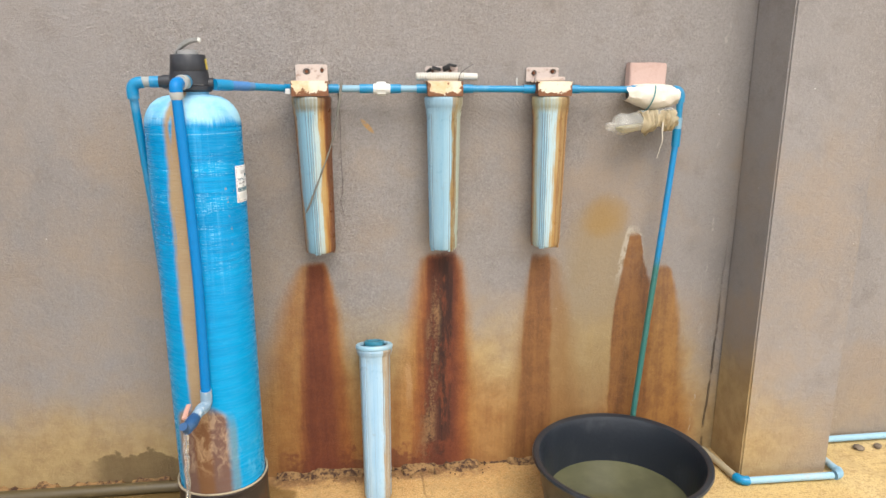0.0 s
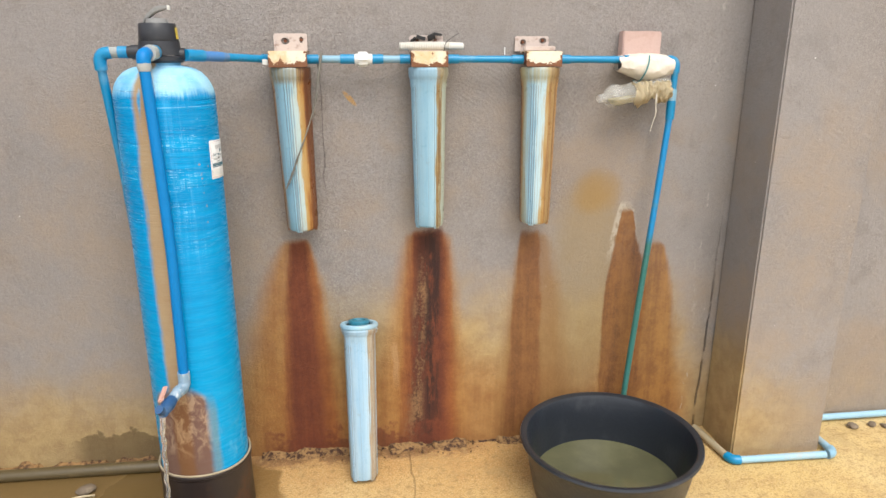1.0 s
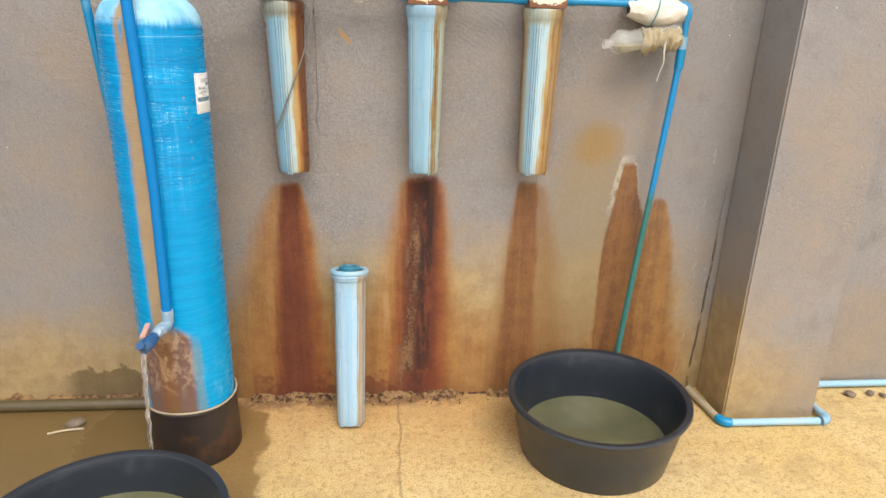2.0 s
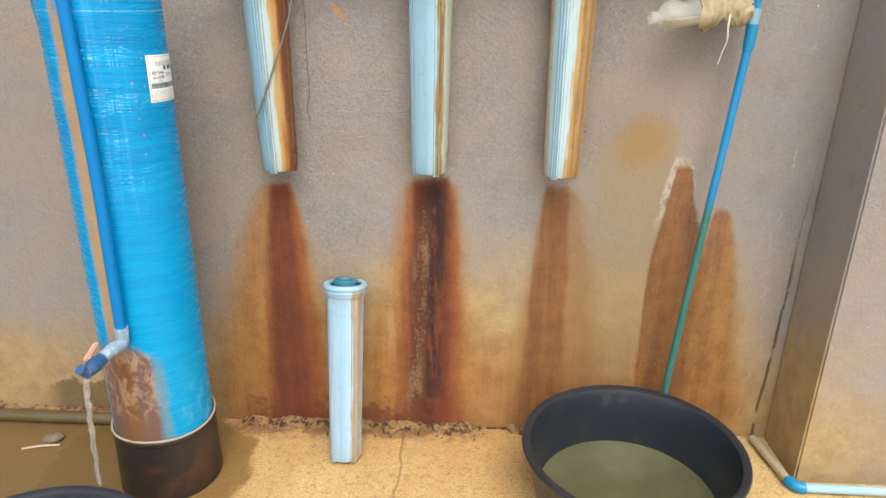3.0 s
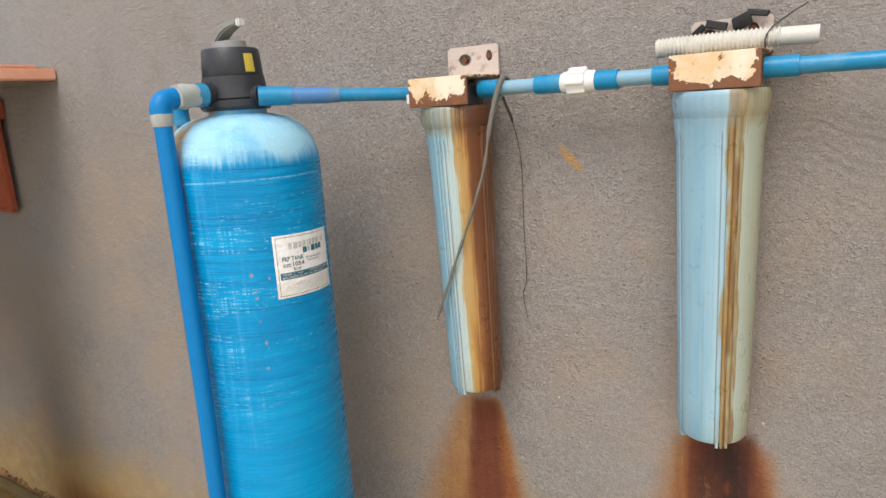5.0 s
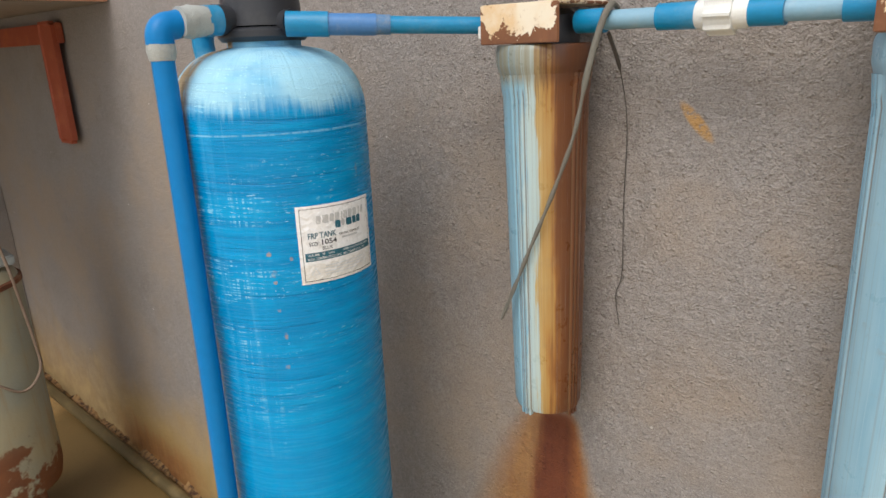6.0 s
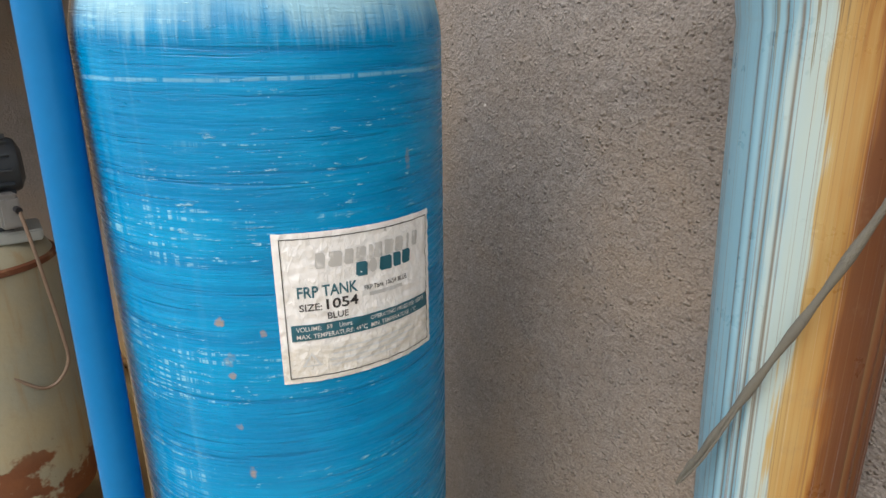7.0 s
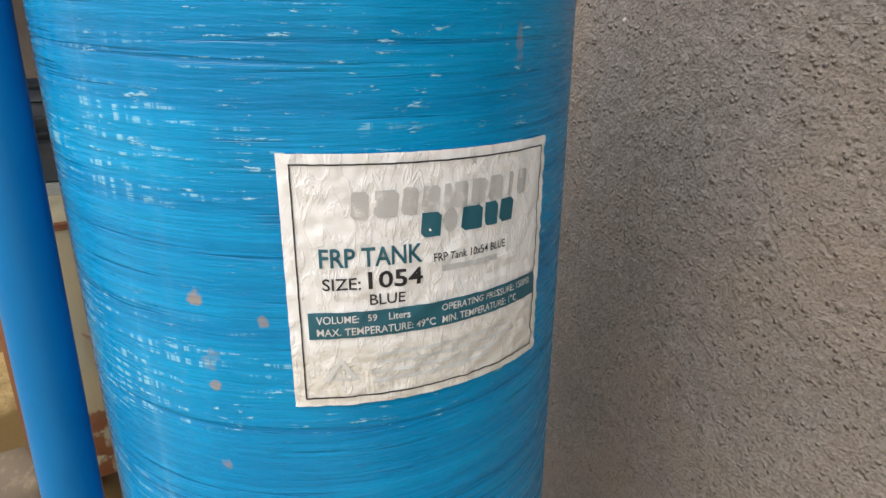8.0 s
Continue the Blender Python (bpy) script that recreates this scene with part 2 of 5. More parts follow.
        color = lay(color, a, 0.72, k.mix(run, (0.225, 0.116, 0.0364), (0.182, 0.0853, 0.0212)))
        a = stain(k, x, z, wob2, run, 0.58, 0.86, 0.03, 0.085, 0.03, 0.068, 0.8, 0.25)
        color = lay(color, a, 0.8, k.mix(k.ramp(mott, 0.40, 0.62), (0.207, 0.0853, 0.0212), (0.121, 0.0412, 0.0103)))
        # last run, beside the down pipe, with paint lifting along its edge
        a = stain(k, x, z, wob2, run, 0.930, 0.965, 0.004, 0.078, 0.004, 0.10, 0.34, 0.12)
        a = k.op("MULTIPLY", a, k.op("MULTIPLY", k.ramp(z, 0.70, 0.80), k.ramp(k.noise(22, 4, 0.6), 0.40, 0.52)))
        color = lay(color, a, 0.75, (0.414, 0.37, 0.296))
        a = stain(k, x, z, wob, run, 1.06, 0.80, 0.004, 0.09, 0.004, 0.14, 0.6, 0.3)
        color = lay(color, a, 0.85, k.mix(k.ramp(mott, 0.38, 0.62), (0.273, 0.127, 0.0273), (0.157, 0.0607, 0.0134)))
        a = stain(k, x, z, wob2, run, 0.932, 0.93, 0.003, 0.058, 0.003, 0.11, 0.34, 0.16)
        color = lay(color, a, 0.9, k.mix(k.ramp(mott, 0.40, 0.62), (0.212, 0.0877, 0.0182), (0.109, 0.0364, 0.0091)))
        # dark damp above the kerb, left of the tank
        d = k.ramp(k.op("ADD", z, k.op("MULTIPLY", wob2, 0.5)), 0.10, 0.125, 1, 0)
        d = k.op("MULTIPLY", d, k.op("MULTIPLY", k.ramp(x, -1.12, -1.02), k.ramp(x, -0.72, -0.8)))
        color = lay(color, d, 0.72, (0.0888, 0.0577, 0.0222))
        d = k.ramp(k.op("ADD", z, k.op("MULTIPLY", wob2, 0.30)), 0.10, 0.42, 1, 0)
        d = k.op("MULTIPLY", d, k.op("MULTIPLY", k.ramp(x, -2.3, -1.9), k.ramp(x, -1.25, -1.6)))
        color = lay(color, d, 0.55, (0.37, 0.244, 0.074))
        d = k.ramp(k.op("ADD", z, k.op("MULTIPLY", k.op("SUBTRACT", blot, 0.5), 0.22)), 0.07, 0.2, 1, 0)
        d = k.op("MULTIPLY", d, k.op("MULTIPLY", k.ramp(x, -2.3, -2.0), k.ramp(x, -1.45, -1.75)))
        color = lay(color, d, 0.85, k.mix(blot, ochre, rust))
        # splashes at the foot of the runs
        d = k.ramp(k.op("ADD", z, k.op("MULTIPLY", k.op("SUBTRACT", blot, 0.5), 0.42)), 0.035, 0.10, 1, 0)
        d = k.op("MULTIPLY", d, k.op("MULTIPLY", k.ramp(x, -0.45, -0.35), k.ramp(x, 0.2, 0.42, 1, 0)))
        color = lay(color, d, 0.8, maroon)
        # a smear of orange paint
        u = k.op("ADD", k.op("SUBTRACT", x, -0.045), k.op("MULTIPLY", k.op("SUBTRACT", z, 1.317), 0.8))
        s = k.op("ADD", k.op("POWER", k.op("DIVIDE", u, 0.012), 2), k.op("POWER", k.op("DIVIDE", k.op("SUBTRACT", z, 1.317), 0.026), 2))
        s = k.op("MULTIPLY", k.ramp(s, 0.3, 1.2, 1, 0), k.ramp(fine, 0.28, 0.52))
        color = lay(color, s, 0.9, (0.444, 0.252, 0.0814))
        # crack where the pillar meets the wall
        c = k.op("ABSOLUTE", k.op("ADD", k.op("SUBTRACT", x, k.ramp(z, 0.0, 1.1, 1.288, 1.322, False)), k.op("MULTIPLY", wob2, 0.018)))
        c = k.op("MULTIPLY", k.ramp(c, 0.0015, 0.005, 1, 0), k.op("MULTIPLY", k.ramp(mid, 0.4, 0.52), k.ramp(z, 0.9, 0.4, 0.08, 1.0)))
        color = lay(color, c, 0.6, (0.037, 0.0296, 0.0244))
        c2 = k.op("ABSOLUTE", k.op("SUBTRACT", k.op("ADD", x, k.op("MULTIPLY", wob2, 0.12)), 1.235))
        c2 = k.op("MULTIPLY", k.ramp(c2, 0.001, 0.004, 1, 0), k.ramp(blot, 0.5, 0.6))
        color = lay(color, c2, 0.5, (0.444, 0.407, 0.355))
        height = k.op("SUBTRACT", height, k.op("MULTIPLY", c, 0.8))
    return k.done(color, rough, k.bump(height, 1.0, 0.0125))


def floor_material():
    k = Mat("stained_concrete", 0.75)
    x, y, z = k.xyz()
    big = k.noise(1.6, 5, 0.6)
    mid = k.noise(11, 6, 0.65)
    fine = k.noise(160, 4, 0.7)
    wob = k.op("SUBTRACT", k.noise(4, 5, 0.6), 0.5)
    c = k.mix(k.ramp(big, 0.3, 0.7), (0.55, 0.38, 0.14), (0.63, 0.48, 0.235))
    c = k.mix(k.op("MULTIPLY", k.ramp(mid, 0.45, 0.7), 0.5), c, (0.42, 0.27, 0.11))
    near = k.ramp(k.op("ADD", y, k.op("MULTIPLY", wob, 0.5)), 1.75, 2.4)
    front = k.ramp(y, 2.6, 2.5)
    near = k.op("MULTIPLY", k.op("MULTIPLY", near, front), k.ramp(x, 1.4, 0.9))
    c = k.mix(k.op("MULTIPLY", near, 0.8), c, k.mix(mid, (0.52, 0.30, 0.10), (0.42, 0.21, 0.06)))
    far = k.ramp(k.op("ADD", y, wob), 1.2, -0.5)
    c = k.mix(far, c, (0.38, 0.34, 0.28))
    c = k.mix(k.op("MULTIPLY", k.ramp(fine, 0.48, 0.66), 0.4), c, (0.68, 0.54, 0.33))
    c = k.mix(k.op("MULTIPLY", k.ramp(fine, 0.49, 0.36), 0.6), c, (0.22, 0.13, 0.045))
    drift = k.noise(5, 6, 0.7)
    grit = k.noise(48, 6, 0.75)
    c = k.mix(k.op("MULTIPLY", k.ramp(grit, 0.50, 0.36), 0.65), c, (0.25, 0.155, 0.05))
    c = k.mix(k.op("MULTIPLY", k.ramp(drift, 0.5, 0.66), 0.45), c, (0.36, 0.25, 0.11))
    specks = k.ramp(k.cells(60), 0.04, 0.12, 1, 0)
    c = k.mix(k.op("MULTIPLY", specks, 0.35), c, (0.22, 0.14, 0.06))
    blot = k.noise(17, 6, 0.7)
    rim = k.ramp(k.op("ADD", y, k.op("MULTIPLY", k.op("SUBTRACT", blot, 0.5), 0.22)), 2.33, 2.40)
    rim = k.op("MULTIPLY", k.op("MULTIPLY", rim, front), k.op("MULTIPLY", k.ramp(x, -0.5, -0.4), k.ramp(x, 0.25, 0.5, 1, 0)))
    c = k.mix(k.op("MULTIPLY", rim, 0.85), c, k.mix(fine, (0.10, 0.04, 0.018), (0.2, 0.10, 0.04)))
    lumps = k.ramp(blot, 0.56, 0.66)
    c = k.mix(k.op("MULTIPLY", k.op("MULTIPLY", lumps, near), 0.4), c, (0.52, 0.37, 0.16))
    # crack in the slab
    cr = k.op("ABSOLUTE", k.op("ADD", k.op("SUBTRACT", x, 0.13), k.op("MULTIPLY", wob, 0.06)))
    cr = k.op("MULTIPLY", k.ramp(cr, 0.001, 0.005, 1, 0), k.op("MULTIPLY", front, k.ramp(y, 1.7, 1.8)))
    c = k.mix(k.op("MULTIPLY", cr, 0.2), c, (0.16, 0.09, 0.035))
    # wet ground round the tank and the muddy pool beyond it
    dx, dy = k.op("SUBTRACT", x, -0.62), k.op("SUBTRACT", y, 2.0)
    r = k.op("SQRT", k.op("ADD", k.op("MULTIPLY", dx, dx), k.op("MULTIPLY", k.op("MULTIPLY", dy, dy), 0.35)))
    wet = k.ramp(k.op("ADD", r, k.op("MULTIPLY", wob, 0.25)), 0.30, 0.33, 1, 0)
    pool = k.ramp(k.op("ADD", x, k.op("MULTIPLY", wob, 0.12)), -0.62, -0.68)
    pool = k.op("MULTIPLY", pool, k.ramp(k.op("ADD", x, wob), -2.9, -2.5))
    pool = k.op("MULTIPLY", k.op("MULTIPLY", pool, front), k.ramp(k.op("ADD", y, wob), 1.0, 1.4))
    c = k.mix(k.op("MULTIPLY", wet, 0.75), c, (0.16, 0.09, 0.028))
    c = k.mix(k.op("MULTIPLY", pool, 0.92), c, (0.13, 0.085, 0.032))
    rough = k.op("SUBTRACT", 0.8, k.op("MULTIPLY", wet, 0.42))
    rough = k.op("SUBTRACT", rough, k.op("MULTIPLY", pool, 0.5), True)
    rough = k.op("MAXIMUM", rough, 0.07)
    h = k.op("ADD", k.op("MULTIPLY", mid, 0.8), k.op("MULTIPLY", fine, 0.16))
    h = k.op("MULTIPLY", h, k.ramp(pool, 0, 1, 1, 0.06))
    h = k.op("SUBTRACT", h, k.op("MULTIPLY", cr, 0.45))
    return k.done(c, rough, k.bump(h, 1.0, 0.009))


def tank_material():
    """Blue glass-fibre winding, chalky dome, rust down one side."""
    k = Mat("wound_fibreglass", 0.28)
    k.b.inputs["Specular IOR Level"].default_value = 0.22
    x, y, z = k.xyz()
    ang = k.op("ARCTAN2", y, x)
    ca, sa = k.op("COSINE", ang), k.op("SINE", ang)
    tilt = k.op("ADD", z, k.op("MULTIPLY", ca, 0.004))
    wind = k.noise(1, 5, 0.6, k.comb(k.op("MULTIPLY", ca, 0.6), k.op("MULTIPLY", sa, 0.6), k.op("MULTIPLY", tilt, 125)))
    band = k.noise(1, 3, 0.5, k.comb(k.op("MULTIPLY", ca, 0.5), k.op("MULTIPLY", sa, 0.5), k.op("MULTIPLY", tilt, 26)))
    fray = k.noise(1, 4, 0.65, k.comb(k.op("MULTIPLY", ca, 3.2), k.op("MULTIPLY", sa, 3.2), k.op("MULTIPLY", tilt, 390)))
    score = k.noise(1, 3, 0.6, k.comb(k.op("MULTIPLY", ca, 0.8), k.op("MULTIPLY", sa, 0.8), k.op("MULTIPLY", tilt, 230)))
    upright = k.noise(1, 4, 0.6, k.comb(k.op("MULTIPLY", ca, 16), k.op("MULTIPLY", sa, 16), k.op("MULTIPLY", z, 3)))
    tone = k.noise(1, 4, 0.6, k.comb(k.op("MULTIPLY", ca, 1.6), k.op("MULTIPLY", sa, 1.6), k.op("MULTIPLY", z, 9)))
    c = k.mix(k.ramp(wind, 0.32, 0.68), (0.0, 0.235, 0.53), (0.0, 0.30, 0.625))
    c = k.mix(k.op("MULTIPLY", k.ramp(tone, 0.45, 0.62), k.ramp(z, 0.85, 1.05, 0.0, 0.5)), c, (0.0, 0.20, 0.46))
    c = k.mix(k.op("MULTIPLY", k.ramp(band, 0.5, 0.75), 0.25), c, (0.002, 0.38, 0.69))
    calm = k.ramp(z, 0.72, 1.05, 0.2, 1.0)
    c = k.mix(k.op("MULTIPLY", k.op("MULTIPLY", k.ramp(score, 0.57, 0.65), calm), 0.38), c, (0.0, 0.125, 0.34))
    # upright sky sheen painted into the colour on the front-left side
    painted_sheen = k.op("MULTIPLY", k.ramp(upright, 0.50, 0.72), k.op("MULTIPLY", k.ramp(k.op("ABSOLUTE", k.op("SUBTRACT", ang, -1.2)), 0.15, 0.55, 1, 0), k.ramp(z, 0.6, 1.0)))
    c = k.mix(k.op("MULTIPLY", painted_sheen, 0.12), c, (0.25, 0.62, 0.80))
    c = k.mix(k.op("MULTIPLY", k.ramp(z, 1.0, 0.3), 0.35), c, (0.0, 0.345, 0.575))
    # pale frayed strands, with sky glints painted in, densest at the front-left
    columns = k.noise(1, 3, 0.6, k.comb(k.op("MULTIPLY", ca, 34), k.op("MULTIPLY", sa, 34), k.op("MULTIPLY", z, 7)))
    s = k.op("MULTIPLY", k.ramp(k.op("ADD", fray, k.ramp(k.op("ABSOLUTE", k.op("SUBTRACT", ang, -1.15)), 0.1, 0.7, 0.07, -0.02)), 0.60, 0.65), k.ramp(columns, 0.46, 0.56))
    s = k.op("MULTIPLY", s, k.op("MULTIPLY", k.ramp(band, 0.42, 0.54), k.ramp(z, 0.8, 1.12, 0.06, 1.0)))
    c = k.mix(k.op("MULTIPLY", s, 0.55), c, (0.40, 0.76, 0.88))
    dash = k.noise(1, 4, 0.7, k.comb(k.op("MULTIPLY", ca, 8.5), k.op("MULTIPLY", sa, 8.5), k.op("MULTIPLY", tilt, 340)))
    d = k.op("MULTIPLY", k.ramp(dash, 0.635, 0.68), k.op("MULTIPLY", k.ramp(band, 0.40, 0.52), k.ramp(z, 0.8, 1.1, 0.1, 1.0)))
    c = k.mix(k.op("MULTIPLY", d, 0.7), c, (0.45, 0.80, 0.92))
    scuff = k.op("MULTIPLY", k.ramp(z, 0.55, 0.22), k.ramp(k.noise(1, 4, 0.7, k.scaled(20, 20, 12)), 0.48, 0.65))
    c = k.mix(k.op("MULTIPLY", scuff, 0.28), c, (0.24, 0.55, 0.68))
    # chalk on the dome
    streak = k.noise(1, 4, 0.6, k.comb(k.op("MULTIPLY", ca, 22), k.op("MULTIPLY", sa, 22), k.op("MULTIPLY", z, 9)))
    soft = k.noise(9, 4, 0.6)
    dome = k.op("ADD", k.ramp(z, 1.314, 1.392), k.op("MULTIPLY", k.op("SUBTRACT", streak, 0.5), 0.9))
    dome = k.op("MULTIPLY", k.ramp(k.op("ADD", dome, k.op("MULTIPLY", k.op("SUBTRACT", soft, 0.5), 0.6)), 0.25, 0.8), k.ramp(z, 1.308, 1.330))
    c = k.mix(k.op("MULTIPLY", k.op("MULTIPLY", dome, k.ramp(soft, 0.3, 0.6, 0.4, 1.0)), 0.68), c, (0.46, 0.73, 0.80))
    # edge of the outermost winding
    lap = k.op("MULTIPLY", k.ramp(k.op("ABSOLUTE", k.op("SUBTRACT", k.op("ADD", z, k.op("MULTIPLY", fray, 0.002)), 1.322)), 0.0006, 0.0018, 1, 0), k.ramp(upright, 0.36, 0.5))
    c = k.mix(k.op("MULTIPLY", lap, 0.32), c, (0.45, 0.78, 0.88))
    # rust run below the front port, patch below the tap
    wob = k.op("SUBTRACT", k.noise(6, 5, 0.65), 0.5)
    turn = k.op("ADD", ang, k.op("MULTIPLY", wob, 0.25))
    off = k.op("ABSOLUTE", k.op("SUBTRACT", turn, -1.77))
    run = k.ramp(off, 0.12, 0.27, 1, 0)
    run = k.op("MULTIPLY", run, k.ramp(k.op("ADD", k.noise(1, 4, 0.6, k.scaled(30, 30, 4)), k.ramp(z, 1.4, 0.6, 0.1, 0.35)), 0.4, 0.62))
    c = k.mix(k.op("MULTIPLY", run, 0.9), c, k.mix(soft, (0.33, 0.175, 0.05), (0.43, 0.31, 0.14)))
    wide = k.ramp(z, 0.55, 0.45, 0.10, 0.66)
    patch = k.ramp(k.op("SUBTRACT", k.op("ABSOLUTE", k.op("SUBTRACT", turn, -1.78)), wide), -0.14, 0.08, 1, 0)
    patch = k.op("MULTIPLY", patch, k.ramp(z, 0.53, 0.47))
    flake = k.ramp(k.noise(1, 5, 0.7, k.scaled(34, 34, 24), 0.8), 0.42, 0.64)
    scale_c = k.mix(flake, (0.17, 0.072, 0.028), (0.38, 0.235, 0.125))
    scale_c = k.mix(k.ramp(z, 0.34, 0.24), scale_c, (0.17, 0.075, 0.03))
    c = k.mix(k.op("MULTIPLY", patch, 0.93), c, scale_c)
    halo = k.ramp(k.op("SUBTRACT", k.op("ABSOLUTE", k.op("SUBTRACT", turn, -1.70)), wide), 0.0, 0.14, 1, 0)
    halo = k.op("MULTIPLY", k.op("MULTIPLY", halo, k.ramp(z, 0.5, 0.4)), k.op("SUBTRACT", 1.0, patch))
    c = k.mix(k.op("MULTIPLY", halo, 0.5), c, (0.22, 0.21, 0.09))
    # small orange drips beside the label
    o = 0.0
    for da, zz, wa, hz, amt in ((-0.775, 1.166, 0.026, 0.0034, 1.0), (-0.74, 1.126, 0.026, 0.003, 0.9), (-0.745, 1.138, 0.03, 0.006, 0.4), (-0.74, 1.085, 0.02, 0.004, 0.6), (-0.70, 1.046, 0.02, 0.005, 0.9), (-0.73, 1.0, 0.03, 0.004, 0.6), (-0.55, 1.158, 0.02, 0.003, 0.8), (0.29, 1.262, 0.02, 0.008, 0.5)):
        ea = k.op("DIVIDE", k.op("SUBTRACT", ang, k.op("ADD", da, k.op("MULTIPLY", wob, 0.1))), wa)
        ez = k.op("DIVIDE", k.op("SUBTRACT", z, k.op("ADD", zz, k.op("MULTIPLY", wob, 0.01))), hz)
        e2 = k.op("ADD", k.op("MULTIPLY", ea, ea), k.op("MULTIPLY", ez, ez))
        o = k.op("MAXIMUM", o, k.op("MULTIPLY", k.ramp(k.op("ADD", e2, k.op("MULTIPLY", k.op("SUBTRACT", k.noise(210, 3, 0.6), 0.5), 4.5)), 0.1, 1.2, 1, 0), amt * 0.7))
    c = k.mix(k.op("MULTIPLY", o, 0.85), c, (0.50, 0.27, 0.05))
    h = k.op("ADD", k.op("MULTIPLY", wind, 0.6), k.op("MULTIPLY", fray, 0.6))
    h = k.op("SUBTRACT", k.op("ADD", h, k.op("MULTIPLY", band, 0.3)), k.op("MULTIPLY", k.ramp(score, 0.58, 0.66), 0.4))
    h = k.op("ADD", h, k.op("MULTIPLY", k.op("MULTIPLY", streak, k.ramp(z, 1.332, 1.352)), 1.2))
    h = k.op("MULTIPLY", h, calm)
    rough = k.op("ADD", k.ramp(fray, 0.4, 0.7, 0.22, 0.38), k.op("MULTIPLY", k.op("MAXIMUM", patch, dome), 0.35))
    return k.done(c, rough, k.bump(k.op("ADD", h, k.op("MULTIPLY", k.ramp(dash, 0.6, 0.72), 0.5)), 0.5, 0.003))


BLUE, PALE, WHITE = (0.20, 0.37, 0.48), (0.29, 0.46, 0.55), (0.40, 0.55, 0.60)
OCHRE, BROWN, DARK, OLIVE = (0.38, 0.22, 0.075), (0.21, 0.082, 0.025), (0.10, 0.034, 0.013), (0.33, 0.33, 0.22)


def housing_material(name, stops, dirty=0.6, group=-90, streak=0.2, lines=0.6, cap=((0.30, 0.27, 0.15), (0.20, 0.13, 0.06)), rust_line=(0.20, 0.11, 0.05)):
    """Pale blue plastic with upright runs of rust, by the angle round its axis."""
    k = Mat(name, 0.32)
    x, y, z = k.xyz()
    ang = k.op("ARCTAN2", y, x)
    ca, sa = k.op("COSINE", ang), k.op("SINE", ang)
    slow = k.op("SUBTRACT", k.noise(1, 3, 0.6, k.comb(k.op("MULTIPLY", ca, 3), k.op("MULTIPLY", sa, 3), k.op("MULTIPLY", z, 7))), 0.5)
    stripe = k.noise(1, 4, 0.7, k.comb(k.op("MULTIPLY", ca, 13), k.op("MULTIPLY", sa, 13), k.op("MULTIPLY", z, 0.9)))
    thin = k.noise(1, 3, 0.6, k.comb(k.op("MULTIPLY", ca, 40), k.op("MULTIPLY", sa, 40), k.op("MULTIPLY", z, 1.2)))
    u = k.op("ADD", k.op("DIVIDE", ang, 2 * math.pi), 0.5)
    u = k.op("ADD", u, k.op("MULTIPLY", slow, 0.12))
    u = k.op("ADD", u, k.op("MULTIPLY", k.op("SUBTRACT", stripe, 0.5), streak))
    mid = k.noise(1, 3, 0.6, k.comb(k.op("MULTIPLY", ca, 24), k.op("MULTIPLY", sa, 24), k.op("MULTIPLY", z, 1.6)))
    u = k.op("ADD", u, k.op("MULTIPLY", k.op("SUBTRACT", mid, 0.5), streak * 0.5))
    c = k.bands(u, stops)
    c = k.mix(k.op("MULTIPLY", k.ramp(thin, 0.57, 0.65), lines), c, rust_line)
    c = k.mix(k.op("MULTIPLY", k.ramp(thin, 0.36, 0.30), 0.3), c, (0.60, 0.70, 0.72))
    # dark brown lines in the grooves between the grouped ribs
    away = k.op("SUBTRACT", k.op("FRACT", k.op("ADD", k.op("DIVIDE", k.op("SUBTRACT", ang, radians(group)), math.pi / 2), 4.5)), 0.5)
    away = k.op("MULTIPLY", k.op("ABSOLUTE", away), 90)
    groove = k.op("ABSOLUTE", k.op("SUBTRACT", k.op("FRACT", k.op("DIVIDE", away, 8)), 0.5))
    groove = k.op("MULTIPLY", k.ramp(groove, 0.0, 0.2, 1, 0), k.op("MULTIPLY", k.ramp(away, 15, 13), k.op("MULTIPLY", k.ramp(stripe, 0.3, 0.5), k.ramp(z, -0.05, -0.06))))
    c = k.mix(k.op("MULTIPLY", groove, 0.75), c, (0.13, 0.075, 0.035))
    spots = k.noise(30, 5, 0.7)
    drip = k.ramp(k.noise(1, 4, 0.7, k.comb(k.op("MULTIPLY", ca, 9), k.op("MULTIPLY", sa, 9), k.op("MULTIPLY", z, 2))), 0.56, 0.78, 0.0, 0.16)
    collar = k.op("MULTIPLY", k.ramp(k.op("ADD", z, drip), -0.056, -0.036), k.ramp(stripe, 0.3, 0.65, dirty * 0.4, dirty))
    c = k.mix(collar, c, k.mix(k.ramp(k.op("ADD", u, k.op("MULTIPLY", k.op("SUBTRACT", spots, 0.5), 0.15)), 0.27, 0.36), *cap))
    c = k.mix(k.op("MULTIPLY", k.ramp(spots, 0.58, 0.7), 0.25), c, (0.25, 0.17, 0.09))
    h = k.op("ADD", k.op("MULTIPLY", stripe, 0.4), k.op("MULTIPLY", spots, 0.3))
    return k.done(c, k.ramp(spots, 0.3, 0.7, 0.25, 0.5), k.bump(h, 0.3, 0.002))


def glass_material(name, color, rough=0.03, ior=1.33):
    k = Mat(name, rough)
    k.b.inputs["Transmission Weight"].default_value = 0.9
    k.b.inputs["IOR"].default_value = ior
    n = k.noise(40, 3, 0.5)
    return k.done(color, None, k.bump(n, 0.25, 0.003))


